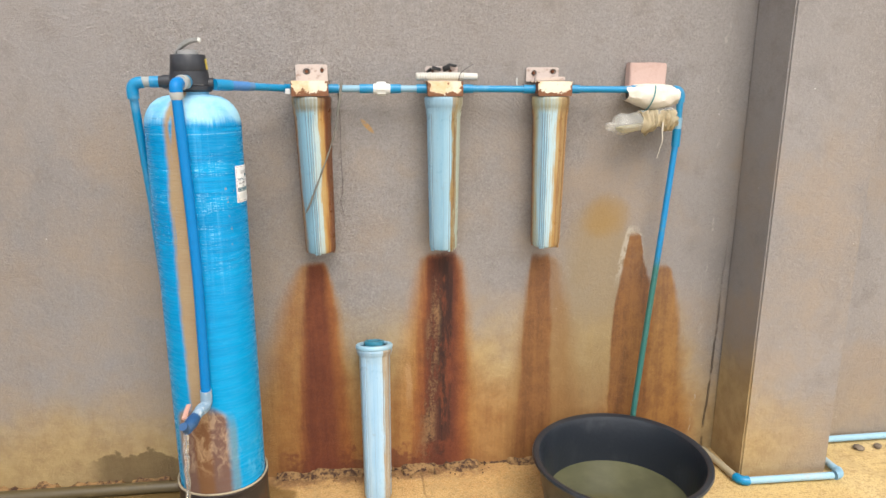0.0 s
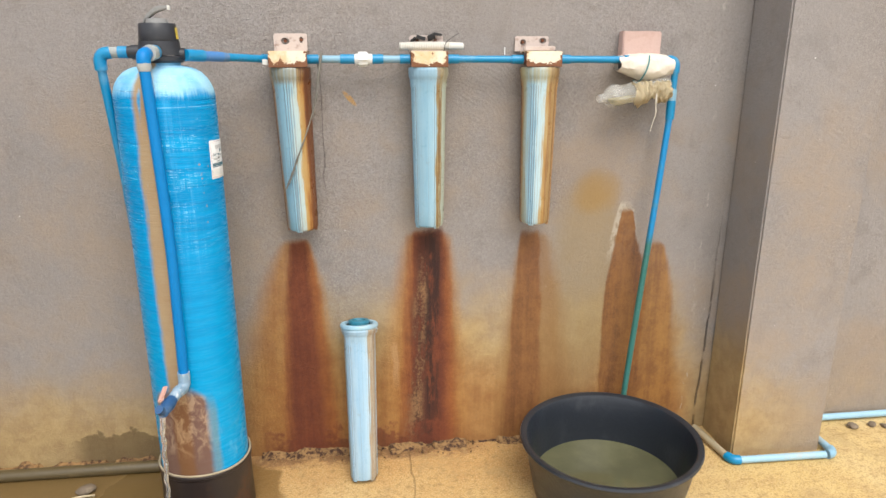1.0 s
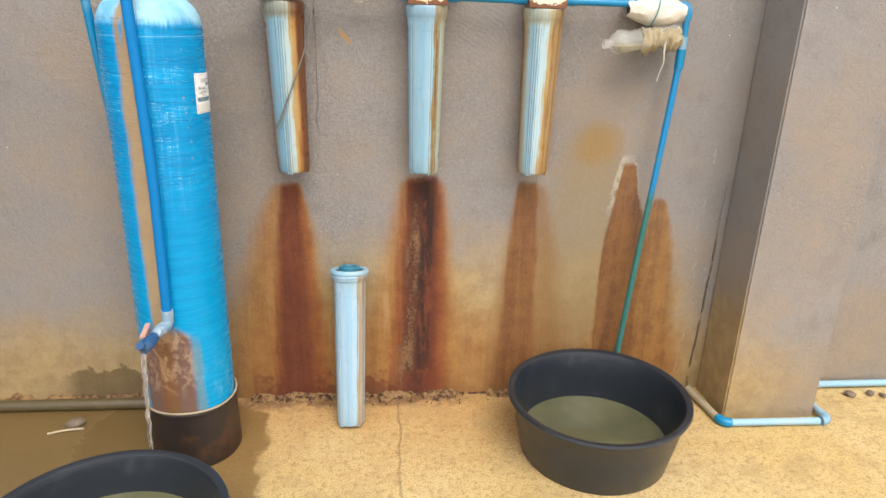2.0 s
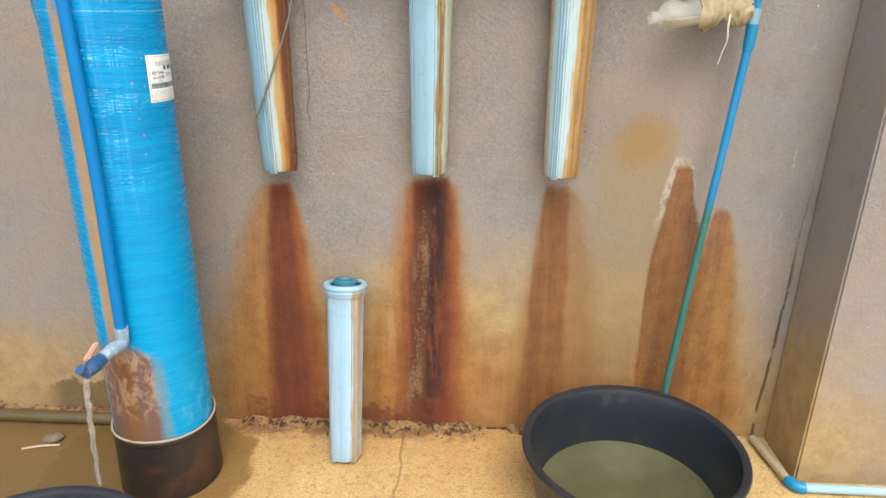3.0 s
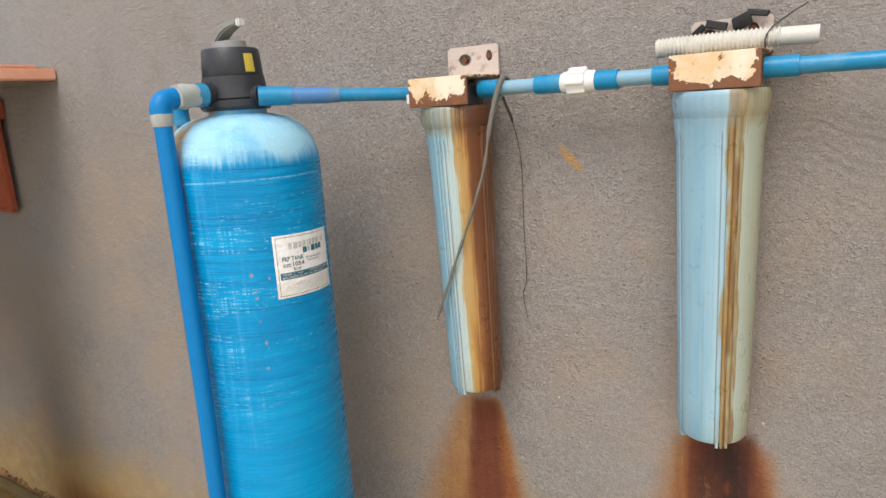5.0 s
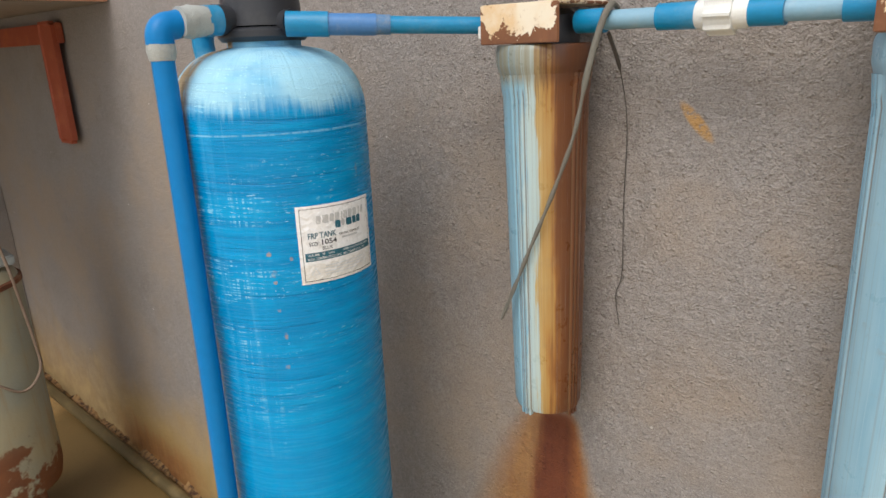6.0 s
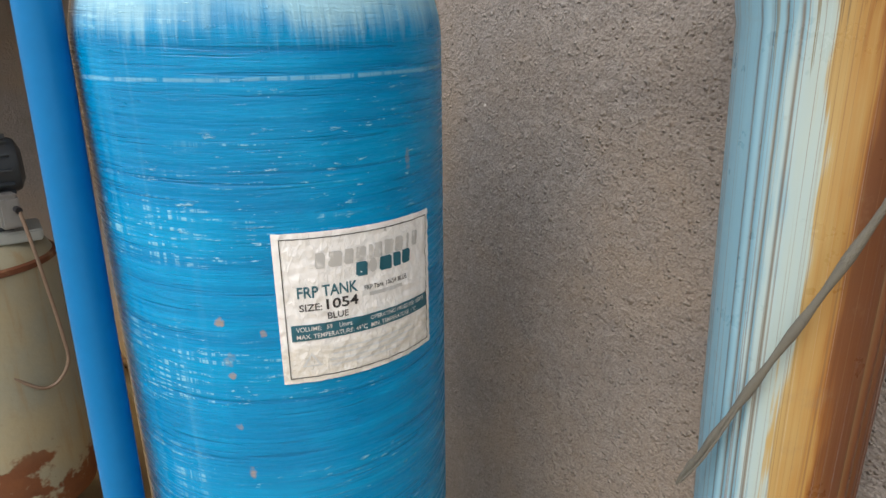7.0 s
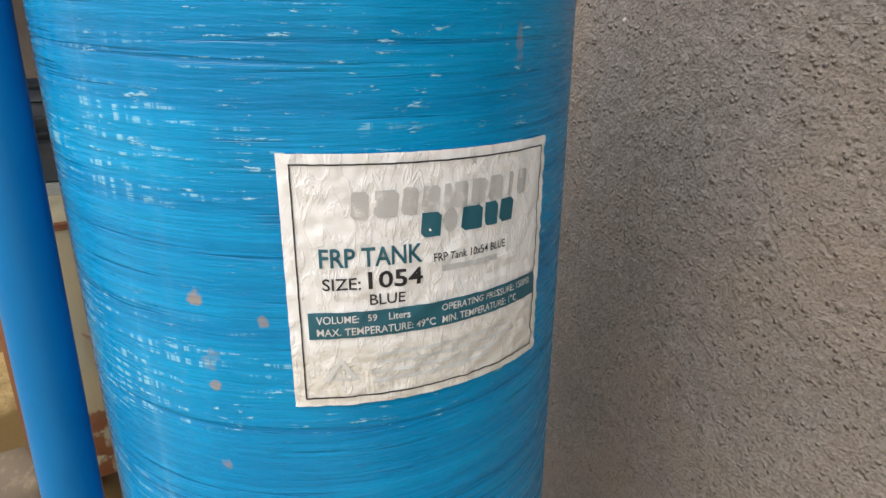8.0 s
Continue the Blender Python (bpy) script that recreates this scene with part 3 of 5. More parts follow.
def still_water(name, color, rough=0.04):
    k = Mat(name, rough)
    n = k.noise(9, 4, 0.6)
    film = k.noise(4, 5, 0.6)
    c = k.mix(k.ramp(film, 0.35, 0.7), color, tuple(v * 1.5 for v in color))
    return k.done(c, None, k.bump(n, 0.06, 0.003))


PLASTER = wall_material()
CONCRETE = floor_material()
FRP = tank_material()
PVC = plain("blue_pvc", (0.0, 0.225, 0.45), 0.34, 0, 0.55, (0.16, 0.34, 0.46), 14, 0.3)
PVC_BRIGHT = plain("bright_blue_pvc", (0.0, 0.185, 0.49), 0.42, 0, 0.16, (0.01, 0.22, 0.52), 7, 0.12)
PVC_BRIGHT.node_tree.nodes["Principled BSDF"].inputs["Specular IOR Level"].default_value = 0.25
PVC_FADED = plain("faded_pvc", (0.22, 0.40, 0.52), 0.45, 0, 0.45, (0.34, 0.36, 0.36), 26)
PVC_LIGHT = plain("weathered_pvc", (0.30, 0.50, 0.62), 0.5, 0, 0.55, (0.45, 0.40, 0.30), 12)
PVC_WHITE = plain("white_pvc", (0.74, 0.75, 0.72), 0.4, 0, 0.3, (0.42, 0.36, 0.26), 40)
CEMENT = plain("solvent_cement", (0.33, 0.35, 0.33), 0.7, 0, 0.5, (0.26, 0.27, 0.24), 50, 0.5)
BLACK = plain("black_plastic", (0.022, 0.024, 0.03), 0.42, 0, 0.35, (0.07, 0.07, 0.07), 30)
GREY = plain("grey_plastic", (0.26, 0.26, 0.25), 0.5, 0, 0.4, (0.12, 0.12, 0.11), 40)
RUBBER = plain("black_rubber", (0.020, 0.024, 0.031), 0.30, 0, 0.55, (0.05, 0.055, 0.062), 9, 0.4)
BOOT = plain("stained_boot", (0.028, 0.02, 0.018), 0.4, 0, 0.75, (0.15, 0.06, 0.022), 7, 0.3)


def label_material():
    """White printed paper, shrunk into upright creases, with a few yellow stains."""
    k = Mat("label_paper", 0.5)
    crease = k.noise(1, 4, 0.6, k.scaled(150, 150, 62), 0.6)
    ripple = k.noise(1, 3, 0.6, k.scaled(210, 210, 460))
    blot = k.ramp(k.noise(55, 4, 0.6), 0.66, 0.76)
    c = k.mix(k.ramp(crease, 0.35, 0.7), (0.90, 0.90, 0.895), (0.82, 0.815, 0.80))
    c = k.mix(k.op("MULTIPLY", blot, 0.5), c, (0.62, 0.45, 0.22))
    z = k.xyz()[2]
    c = k.mix(k.op("MULTIPLY", k.ramp(z, 1.148, 1.140), k.ramp(ripple, 0.35, 0.6, 0.25, 0.6)), c, (0.66, 0.62, 0.52))
    fold = k.op("ABSOLUTE", k.op("SUBTRACT", crease, 0.5))
    h = k.op("ADD", k.op("MULTIPLY", k.ramp(fold, 0.0, 0.06, 1, 0), 0.5), k.op("MULTIPLY", ripple, k.ramp(z, 1.150, 1.140, 0.35, 0.9)))
    return k.done(c, 0.5, k.bump(h, 0.42, 0.0012))


PAPER = label_material()
TEAL = plain("teal_ink", (0.018, 0.125, 0.175), 0.5, 0, 0.1, (0.3, 0.36, 0.36), 60, 0.05)
INK = plain("black_ink", (0.02, 0.02, 0.022), 0.5, 0, 0.05, (0.2, 0.2, 0.2), 60, 0.05)
INK_WHITE = plain("white_ink", (0.72, 0.74, 0.74), 0.5, 0, 0.1, (0.4, 0.42, 0.42), 60, 0.05)
INK_GREY = plain("faded_ink", (0.56, 0.56, 0.55), 0.5, 0, 0.85, (0.84, 0.835, 0.82), 190, 0.05)
YELLOW = plain("yellow_sticker", (0.62, 0.47, 0.06), 0.5, 0, 0.3, (0.2, 0.15, 0.05), 40)
PINK = plain("pink_block", (0.55, 0.39, 0.34), 0.75, 0, 0.4, (0.40, 0.27, 0.22), 25, 0.4)
SACK = plain("cream_sackcloth", (0.72, 0.66, 0.56), 0.75, 0, 0.55, (0.50, 0.34, 0.22), 14, 0.6)
RAG = plain("cream_rag", (0.68, 0.58, 0.38), 0.8, 0, 0.5, (0.42, 0.30, 0.14), 22, 0.6)
STRING = plain("grey_string", (0.17, 0.16, 0.13), 0.8, 0, 0.6, (0.13, 0.12, 0.11), 120, 0.6)
PALE_STRING = plain("pale_string", (0.58, 0.53, 0.44), 0.8, 0, 0.2, (0.3, 0.25, 0.2), 120)
WIRE = plain("dark_wire", (0.075, 0.068, 0.06), 0.6, 0, 0.2, (0.1, 0.09, 0.08), 80)
BROWN_WIRE = plain("brown_wire", (0.24, 0.17, 0.12), 0.6, 0, 0.3, (0.12, 0.08, 0.05), 80)
# one terracotta paint; sunlit edge and shaded bracket are put in as two colours
TERRA_LIT = plain("terracotta_lit", (0.80, 0.40, 0.26), 0.6, 0, 0.35, (0.68, 0.28, 0.16), 12, 0.2)
TERRA_SHADED = plain("terracotta_shaded", (0.36, 0.075, 0.03), 0.6, 0, 0.4, (0.62, 0.24, 0.12), 12, 0.2)
RUST = plain("flaking_rust", (0.15, 0.05, 0.02), 0.8, 0, 0.7, (0.32, 0.20, 0.11), 14, 0.7)
MOTOR = plain("motor_paint", (0.035, 0.045, 0.055), 0.5, 0, 0.4, (0.1, 0.09, 0.07), 30)
STONE = plain("stone", (0.17, 0.13, 0.09), 0.85, 0, 0.6, (0.36, 0.29, 0.2), 22, 0.8)

def crust_material():
    """Buff lumps of lime, dark brown in the crevices between them."""
    k = Mat("lime_crust", 0.9)
    lump, fine = k.noise(48, 5, 0.65), k.noise(170, 4, 0.7)
    c = k.mix(k.ramp(lump, 0.38, 0.58), (0.045, 0.018, 0.009), k.mix(fine, (0.34, 0.215, 0.085), (0.20, 0.10, 0.04)))
    return k.done(c, 0.9, k.bump(k.op("ADD", lump, k.op("MULTIPLY", fine, 0.3)), 0.9, 0.006))


CRUST = crust_material()
CORAL = plain("coral_handle", (0.58, 0.33, 0.26), 0.5, 0, 0.4, (0.7, 0.5, 0.4), 60)
STEEL_WHITE = plain("old_white_paint", (0.56, 0.47, 0.42), 0.65, 0, 0.95, (0.16, 0.07, 0.04), 32, 0.5)
TANGLE = plain("black_tape_and_shade", (0.012, 0.012, 0.013), 0.5, 0, 0.2, (0.05, 0.05, 0.05), 40)
CLEAR = plain("clear_plastic", (0.80, 0.80, 0.74), 0.12, 0, 0.25, (0.6, 0.55, 0.38), 40, 0.3)
CLEAR.node_tree.nodes["Principled BSDF"].inputs["Alpha"].default_value = 0.26
STREAM = glass_material("running_water", (0.96, 0.97, 0.95), 0.02, 1.33)
POOL = still_water("cloudy_water", (0.088, 0.086, 0.046))
TAPE = plain("taped_joint", (0.24, 0.36, 0.46), 0.5, 0, 0.9, (0.68, 0.67, 0.64), 42, 0.6)
LUMPY = plain("cream_cement", (0.40, 0.42, 0.40), 0.75, 0, 0.75, (0.17, 0.24, 0.30), 45, 0.6)
MILK, SKY = (0.37, 0.52, 0.62), (0.26, 0.43, 0.57)
H1 = housing_material("rusted_housing_a", [(0.0, BROWN), (0.06, OCHRE), (0.10, (0.20, 0.36, 0.45)), (0.245, (0.22, 0.40, 0.50)), (0.258, (0.37, 0.49, 0.51)), (0.300, (0.39, 0.48, 0.46)), (0.308, (0.42, 0.30, 0.12)), (0.350, (0.38, 0.21, 0.06)), (0.366, (0.27, 0.11, 0.027)), (0.388, (0.15, 0.053, 0.018)), (0.50, DARK), (0.58, BROWN), (1.0, BROWN)], 0.95, -98, 0.08, 0.6, ((0.21, 0.18, 0.11), (0.09, 0.035, 0.016)))
H2 = housing_material("rusted_housing_b", [(0.0, BLUE), (0.06, BLUE), (0.13, PALE), (0.22, BLUE), (0.28, PALE), (0.300, PALE), (0.310, (0.30, 0.25, 0.13)), (0.325, (0.27, 0.17, 0.06)), (0.338, (0.16, 0.085, 0.03)), (0.352, (0.33, 0.30, 0.18)), (0.362, (0.22, 0.13, 0.045)), (0.375, (0.36, 0.42, 0.36)), (0.5, OLIVE), (1.0, BLUE)], 0.8, -64, 0.04, 0.22, ((0.21, 0.33, 0.41), (0.25, 0.19, 0.09)))
H3 = housing_material("rusted_housing_c", [(0.0, OCHRE), (0.06, OLIVE), (0.12, PALE), (0.17, BLUE), (0.21, WHITE), (0.25, WHITE), (0.275, (0.40, 0.30, 0.14)), (0.300, (0.34, 0.19, 0.06)), (0.322, (0.22, 0.11, 0.04)), (0.345, (0.36, 0.24, 0.10)), (0.39, (0.24, 0.13, 0.05)), (0.46, OCHRE), (1.0, BROWN)], 0.85, -119, 0.10, 0.4)
H4 = housing_material("rusted_housing_d", [(0.0, OLIVE), (0.1, SKY), (0.17, MILK), (0.24, SKY), (0.325, MILK), (0.338, (0.34, 0.33, 0.27)), (0.352, (0.36, 0.27, 0.17)), (0.375, (0.40, 0.37, 0.30)), (0.42, (0.33, 0.25, 0.16)), (0.47, MILK), (1.0, SKY)], 0.12, -48, 0.07, 0.3)


# ---- building helpers ----
def mesh_of(name, bm, material):
    me = bpy.data.meshes.new(name)
    bmesh.ops.recalc_face_normals(bm, faces=bm.faces)
    for f in bm.faces:
        f.smooth = True
    bm.to_mesh(me)
    bm.free()
    me.set_sharp_from_angle(angle=radians(38))
    me.materials.append(material)
    return me


def part(name, bm, material, parent, label=""):
    """One mesh object under a thing or under a part; its coordinates are the parent's own."""
    ob = new(name, mesh_of(name, bm, material))
    ob.parent = parent
    return tagged(ob, label)


def thing(name, at, label, category, group="", kind="", turn=(0, 0, 0)):
    ob = new(name)
    ob.empty_display_size = 0.1
    ob.matrix_basis = pose(*at, *turn)
    return tagged(ob, label, category, group, kind)


def solid(name, bm, material, label, category, kind=""):
    return tagged(new(name, mesh_of(name, bm, material)), label, category, "", kind)


def box(x0, x1, y0, y1, z0, z1, bevel=0.0, seg=2, bm=None):
    own = bm is None
    bm = bm or bmesh.new()
    m = Matrix.Translation(((x0 + x1) / 2, (y0 + y1) / 2, (z0 + z1) / 2)) @ Matrix.Diagonal((x1 - x0, y1 - y0, z1 - z0, 1))
    bmesh.ops.create_cube(bm, size=1, matrix=m)
    if bevel and own:
        bmesh.ops.bevel(bm, geom=bm.edges[:], offset=bevel, segments=seg, affect="EDGES")
    return bm


def lathe(profile, seg=48, bm=None, ribs=0, depth=0.0, duty=2, lift=None):
    """A body of revolution round z from (radius, height) pairs, closed at radius 0. ribs: raised strips."""
    bm = bm or bmesh.new()
    rings = []
    for r, z in profile:
        if r < 1e-6:
            rings.append([bm.verts.new((0, 0, z))])
            continue
        ring = []
        for i in range(seg):
            a = 2 * math.pi * i / seg
            rr = r + (lift(a) if lift else 0) + (depth if ribs and i % (seg // ribs) < duty else 0)
            ring.append(bm.verts.new((rr * math.cos(a), rr * math.sin(a), z)))
        rings.append(ring)
    for a, b in zip(rings, rings[1:]):
        for i in range(seg):
            j = (i + 1) % seg
            if len(a) == 1 and len(b) > 1:
                bm.faces.new((a[0], b[i], b[j]))
            elif len(b) == 1 and len(a) > 1:
                bm.faces.new((a[i], a[j], b[0]))
            elif len(a) > 1:
                bm.faces.new((a[i], a[j], b[j], b[i]))
    return bm


def curve_points(pts, steps=8):
    """A smooth line through the given points."""
    p = [Vector(v) for v in pts]
    p = [p[0] * 2 - p[1]] + p + [p[-1] * 2 - p[-2]]
    out = []
    for a, b, c, d in zip(p, p[1:], p[2:], p[3:]):
        for i in range(steps):
            t = i / steps
            out.append(0.5 * (2 * b + (c - a) * t + (2 * a - 5 * b + 4 * c - d) * t * t + (3 * b - a - 3 * c + d) * t ** 3))
    return out + [p[-2]]


def tube(pts, r, seg=20, bm=None, hollow=0.0):
    """A round bar along points; r is one radius or one for each point. hollow: inner radius of an open end."""
    bm = bm or bmesh.new()
    pts = [Vector(p) for p in pts]
    rs = r if isinstance(r, (list, tuple)) else [r] * len(pts)
    way = (pts[1] - pts[0]).normalized()
    side = way.orthogonal().normalized()
    rings = []
    for i, p in enumerate(pts):
        d = (pts[min(i + 1, len(pts) - 1)] - pts[max(i - 1, 0)]).normalized()
        side = (side - d * side.dot(d)).normalized()
        up = d.cross(side)
        rings.append([bm.verts.new(p + (side * math.cos(2 * math.pi * k / seg) + up * math.sin(2 * math.pi * k / seg)) * rs[i]) for k in range(seg)])
    for a, b in zip(rings, rings[1:]):
        for k in range(seg):
            bm.faces.new((a[k], a[(k + 1) % seg], b[(k + 1) % seg], b[k]))
    bm.faces.new(rings[0])
    end = rings[-1]
    if hollow:
        c = pts[-1]
        inner = [bm.verts.new(c + (v.co - c) * (hollow / rs[-1])) for v in end]
        back = (pts[-2] - pts[-1]).normalized() * 0.03
        deep = [bm.verts.new(v.co + back) for v in inner]
        for k in range(seg):
            j = (k + 1) % seg
            bm.faces.new((end[k], end[j], inner[j], inner[k]))
            bm.faces.new((inner[k], inner[j], deep[j], deep[k]))
        bm.faces.new(deep)
    else:
        bm.faces.new(end)
    return bm


def bend(p, a, b, radius=0.03, steps=8):
    """Points of a quarter bend at p, from direction a to direction b."""
    p, a, b = Vector(p), Vector(a).normalized(), Vector(b).normalized()
    s, e = p - a * radius, p + b * radius
    return [(s * (1 - t) ** 2 + p * 2 * t * (1 - t) + e * t * t) for t in (i / steps for i in range(steps + 1))]


def roughen(bm, amount, scale, seed=0.0):
    for v in bm.verts:
        n = noise.noise_vector(v.co * scale + Vector((seed, seed * 2, seed * 3)))
        v.co += n * amount
    return bm


def stone_mesh(r, seed):
    bm = bmesh.new()
    bmesh.ops.create_icosphere(bm, subdivisions=2, radius=r)
    for v in bm.verts:
        v.co = Vector((v.co.x * 1.3, v.co.y, v.co.z * 0.7)) * (1 + 0.45 * noise.noise(v.co / r * 0.9 + Vector((seed, 0, 0))))
    return bm


# ---- the setting ----
g = bmesh.new()
bmesh.ops.create_grid(g, x_segments=2, y_segments=2, size=200, matrix=Matrix.Translation((0, 0, 0)))
solid("ground", g, CONCRETE, "ochre-stained concrete yard floor, wet and muddy round the tank", "floor", "structure")

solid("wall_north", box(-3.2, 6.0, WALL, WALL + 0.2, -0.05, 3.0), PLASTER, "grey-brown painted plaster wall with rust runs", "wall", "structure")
# west wall is an addition that closes the pump corner and keeps light out
solid("wall_west_added", box(-3.2, -3.0, 0.3, WALL - 0.002, -0.05, 1.9), PLASTER, "plain grey plaster side wall added to close and darken the pump corner", "wall", "structure")
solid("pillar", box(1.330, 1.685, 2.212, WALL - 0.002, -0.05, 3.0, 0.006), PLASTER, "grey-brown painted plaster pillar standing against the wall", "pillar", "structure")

# crust of lime and silt along the wall's foot
for x0, x1, hgt in ((-2.998, -0.68, 0.022), (-0.42, 0.70, 0.012)):
    bm = bmesh.new()
    n = int((x1 - x0) / 0.012)
    rows = []
    for i in range(n + 1):
        x = x0 + (x1 - x0) * i / n
        w = (0.030 if hgt > 0.01 else 0.014) + 0.025 * noise.noise(Vector((x * 9, 1, 0))) + 0.012 * noise.noise(Vector((x * 40, 4, 0)))
        h = hgt * (1 + 0.8 * noise.noise(Vector((x * 14, 7, 0))) + 0.5 * noise.noise(Vector((x * 55, 2, 0))))
        gap = 1.0 if noise.noise(Vector((x * 6, 11, 0))) > -0.12 else 0.25
        w, h = max(w * gap, 0.004), max(h * gap, 0.002)
        rows.append([bm.verts.new((x, WALL - w * f, q)) for f, q in ((1.35, -0.002), (1.0, h * 0.55), (0.6, h * 0.95), (0.0, h * 1.3), (0.0, -0.002))])
    for a, b in zip(rows, rows[1:]):
        for k in range(4):
            bm.faces.new((a[k], a[k + 1], b[k + 1], b[k]))
    solid("trim", bm, CRUST, "rough crust of lime and silt along the wall's foot", "crust", "structure")

# loose crumbs of rust and lime on the floor below the runs
rnd = random.Random(5)
bm = bmesh.new()
for i in range(150):
    x = rnd.choice((-0.24, 0.2, 0.1)) + rnd.gauss(0, 0.16)
    if x < -0.40 or x > 0.62:
        continue
    r = 0.0022 + 0.006 * rnd.random() ** 3
    mm = pose(x, WALL - 0.006 - 0.07 * rnd.random() ** 2, r * 0.5, rnd.random() * 360, rnd.random() * 360, rnd.random() * 360)
    made = bmesh.ops.create_icosphere(bm, subdivisions=1, radius=r, matrix=mm @ Matrix.Diagonal((1.5, 1.0, 0.7, 1)))
    for v in made["verts"]:
        v.co += noise.noise_vector(v.co * 300) * r * 0.35
solid("crumbs", bm, CRUST, "loose crumbs of rust and lime at the wall's foot", "crumbs", "stuff")

# ---- drain pipe along the wall's foot, beyond the tank ----
dp = thing("drain_pipe", (0, 0, 0), "dark muddy pipe lying along the foot of the wall", "pipe")
part("pipe", tube([(-2.98, 2.388, 0.022), (-1.6, 2.386, 0.021), (-0.66, 2.384, 0.02)], 0.021), plain("muddy_pipe", (0.10, 0.075, 0.035), 0.4, 0, 0.6, (0.22, 0.16, 0.07), 15), dp)

# ---- floor pipe round the pillar ----
fp = thing("floor_pipe", (0, 0, 0), "weathered pale blue pipe laid on the floor round the pillar", "pipe")
Z = 0.017
part("pipe", tube([(1.278, 2.40, Z), (1.302, 2.20, Z)], 0.0135), plain("silty_pvc", (0.42, 0.36, 0.24), 0.6, 0, 0.5, (0.25, 0.36, 0.42), 9), fp, "silt-covered pale pipe")
part("elbow", tube(bend((1.308, 2.166, Z), (0.13, -0.99, 0), (1, 0.0, 0), 0.03), 0.0175), PVC, fp, "blue elbow")
part("pipe", tube([(1.336, 2.166, Z), (1.675, 2.160, Z)], 0.0135), PVC_LIGHT, fp)
part("elbow", tube(bend((1.712, 2.160, Z), (1, 0, 0), (0, 1, 0.15), 0.028), 0.0175), PVC_FADED, fp, "pale blue elbow")
part("pipe", tube([(1.712, 2.18, Z + 0.004), (1.712, 2.39, Z + 0.004)], 0.0135), PVC_LIGHT, fp)
part("elbow", tube(bend((1.712, 2.402, Z + 0.004), (0, 1, 0), (1, 0, 0), 0.02), 0.0175), PVC_FADED, fp, "pale blue elbow")
part("pipe", tube([(1.735, 2.402, Z + 0.004), (4.5, 2.404, Z + 0.004)], 0.0135), PVC_LIGHT, fp)
for i, (x, y, r) in enumerate(((1.93, 2.345, 0.018), (2.02, 2.35, 0.015), (2.065, 2.335, 0.012))):
    ob = solid("pebble", stone_mesh(r, i * 3.1), STONE, "small brown stone on the floor beside the pipe", "stone")
    ob.matrix_basis = pose(x, y, r * 0.5, 0, 0, 40 * i)
    tagged(ob, group="stones on the floor")

# ---- the softener tank ----
tk = thing("water_tank", (*TANK, 0), "tall blue wound-fibreglass water tank with rust streaks on dark boot", "water tank")
prof = [(0.0, 0.05), (0.11, 0.05), (TANK_R, 0.10), (TANK_R, 0.2)]
prof += [(TANK_R, 0.2 + 1.137 * i / 24) for i in range(1, 25)]
prof += [(0.05 + (TANK_R - 0.05) * math.cos(a) ** 0.9, 1.337 + 0.088 * math.sin(a)) for a in (math.pi / 2 * i / 14 for i in range(1, 14))]
prof += [(0.05, 1.427), (0.05, 1.44), (0.0, 1.44)]
shell = part("shell", lathe(prof, 96), FRP, tk)
boot = [(0.0, 0.0), (0.1405, 0.0), (0.1435, 0.006), (0.141, 0.1), (0.140, 0.188), (0.144, 0.193), (0.144, 0.203), (0.140, 0.206), (0.1346, 0.2065)]
part("boot", lathe(boot, 72), BOOT, tk, "black plastic boot with brown rust stains")
ring = []
for i in range(73):
    a = 2 * math.pi * i / 72
    ring.append((0.140 * math.cos(a), 0.140 * math.sin(a), 0.2075 + 0.002 * math.sin(a * 3)))
part("seam", tube(ring, 0.0035, 8), plain("buff_sealant", (0.40, 0.33, 0.22), 0.7, 0, 0.6, (0.2, 0.12, 0.06), 30), tk, "buff sealant ring")

# paper label, wrapped round the tank
LAB_A0, LAB_A1, LAB_Z0, LAB_Z1 = radians(-28.0), radians(26.3), 1.1155, 1.2235
LAB_W, LAB_H = TANK_R * (LAB_A1 - LAB_A0), LAB_Z1 - LAB_Z0


PRINT = [1.0, 0.0]


def on_label(u, v, off):
    """u to the right and v down, 0 to 1 across the label."""
    if off > 0.00125:
        v = PRINT[0] * v + PRINT[1]
    a = LAB_A0 + (LAB_A1 - LAB_A0) * u
    r = TANK_R + off
    crease = 0.0006 * noise.noise(Vector((u * 14, v * 20, 3))) + 0.0005 * noise.noise(Vector((u * 34, v * 26, 9)))
    return (r + crease) * math.cos(a), (r + crease) * math.sin(a), LAB_Z1 - LAB_H * v - 0.004 * (u - 0.5)


def patch(u0, u1, v0, v1, off, nu=0, nv=0):
    bm = bmesh.new()
    nu, nv = nu or max(2, int((u1 - u0) * 90)), nv or max(1, int((v1 - v0) * 80))
    vs = [[bm.verts.new(on_label(u0 + (u1 - u0) * i / nu, v0 + (v1 - v0) * j / nv, off)) for j in range(nv + 1)] for i in range(nu + 1)]
    for i in range(nu):
        for j in range(nv):
            bm.faces.new((vs[i][j], vs[i][j + 1], vs[i + 1][j + 1], vs[i + 1][j]))
    return bm


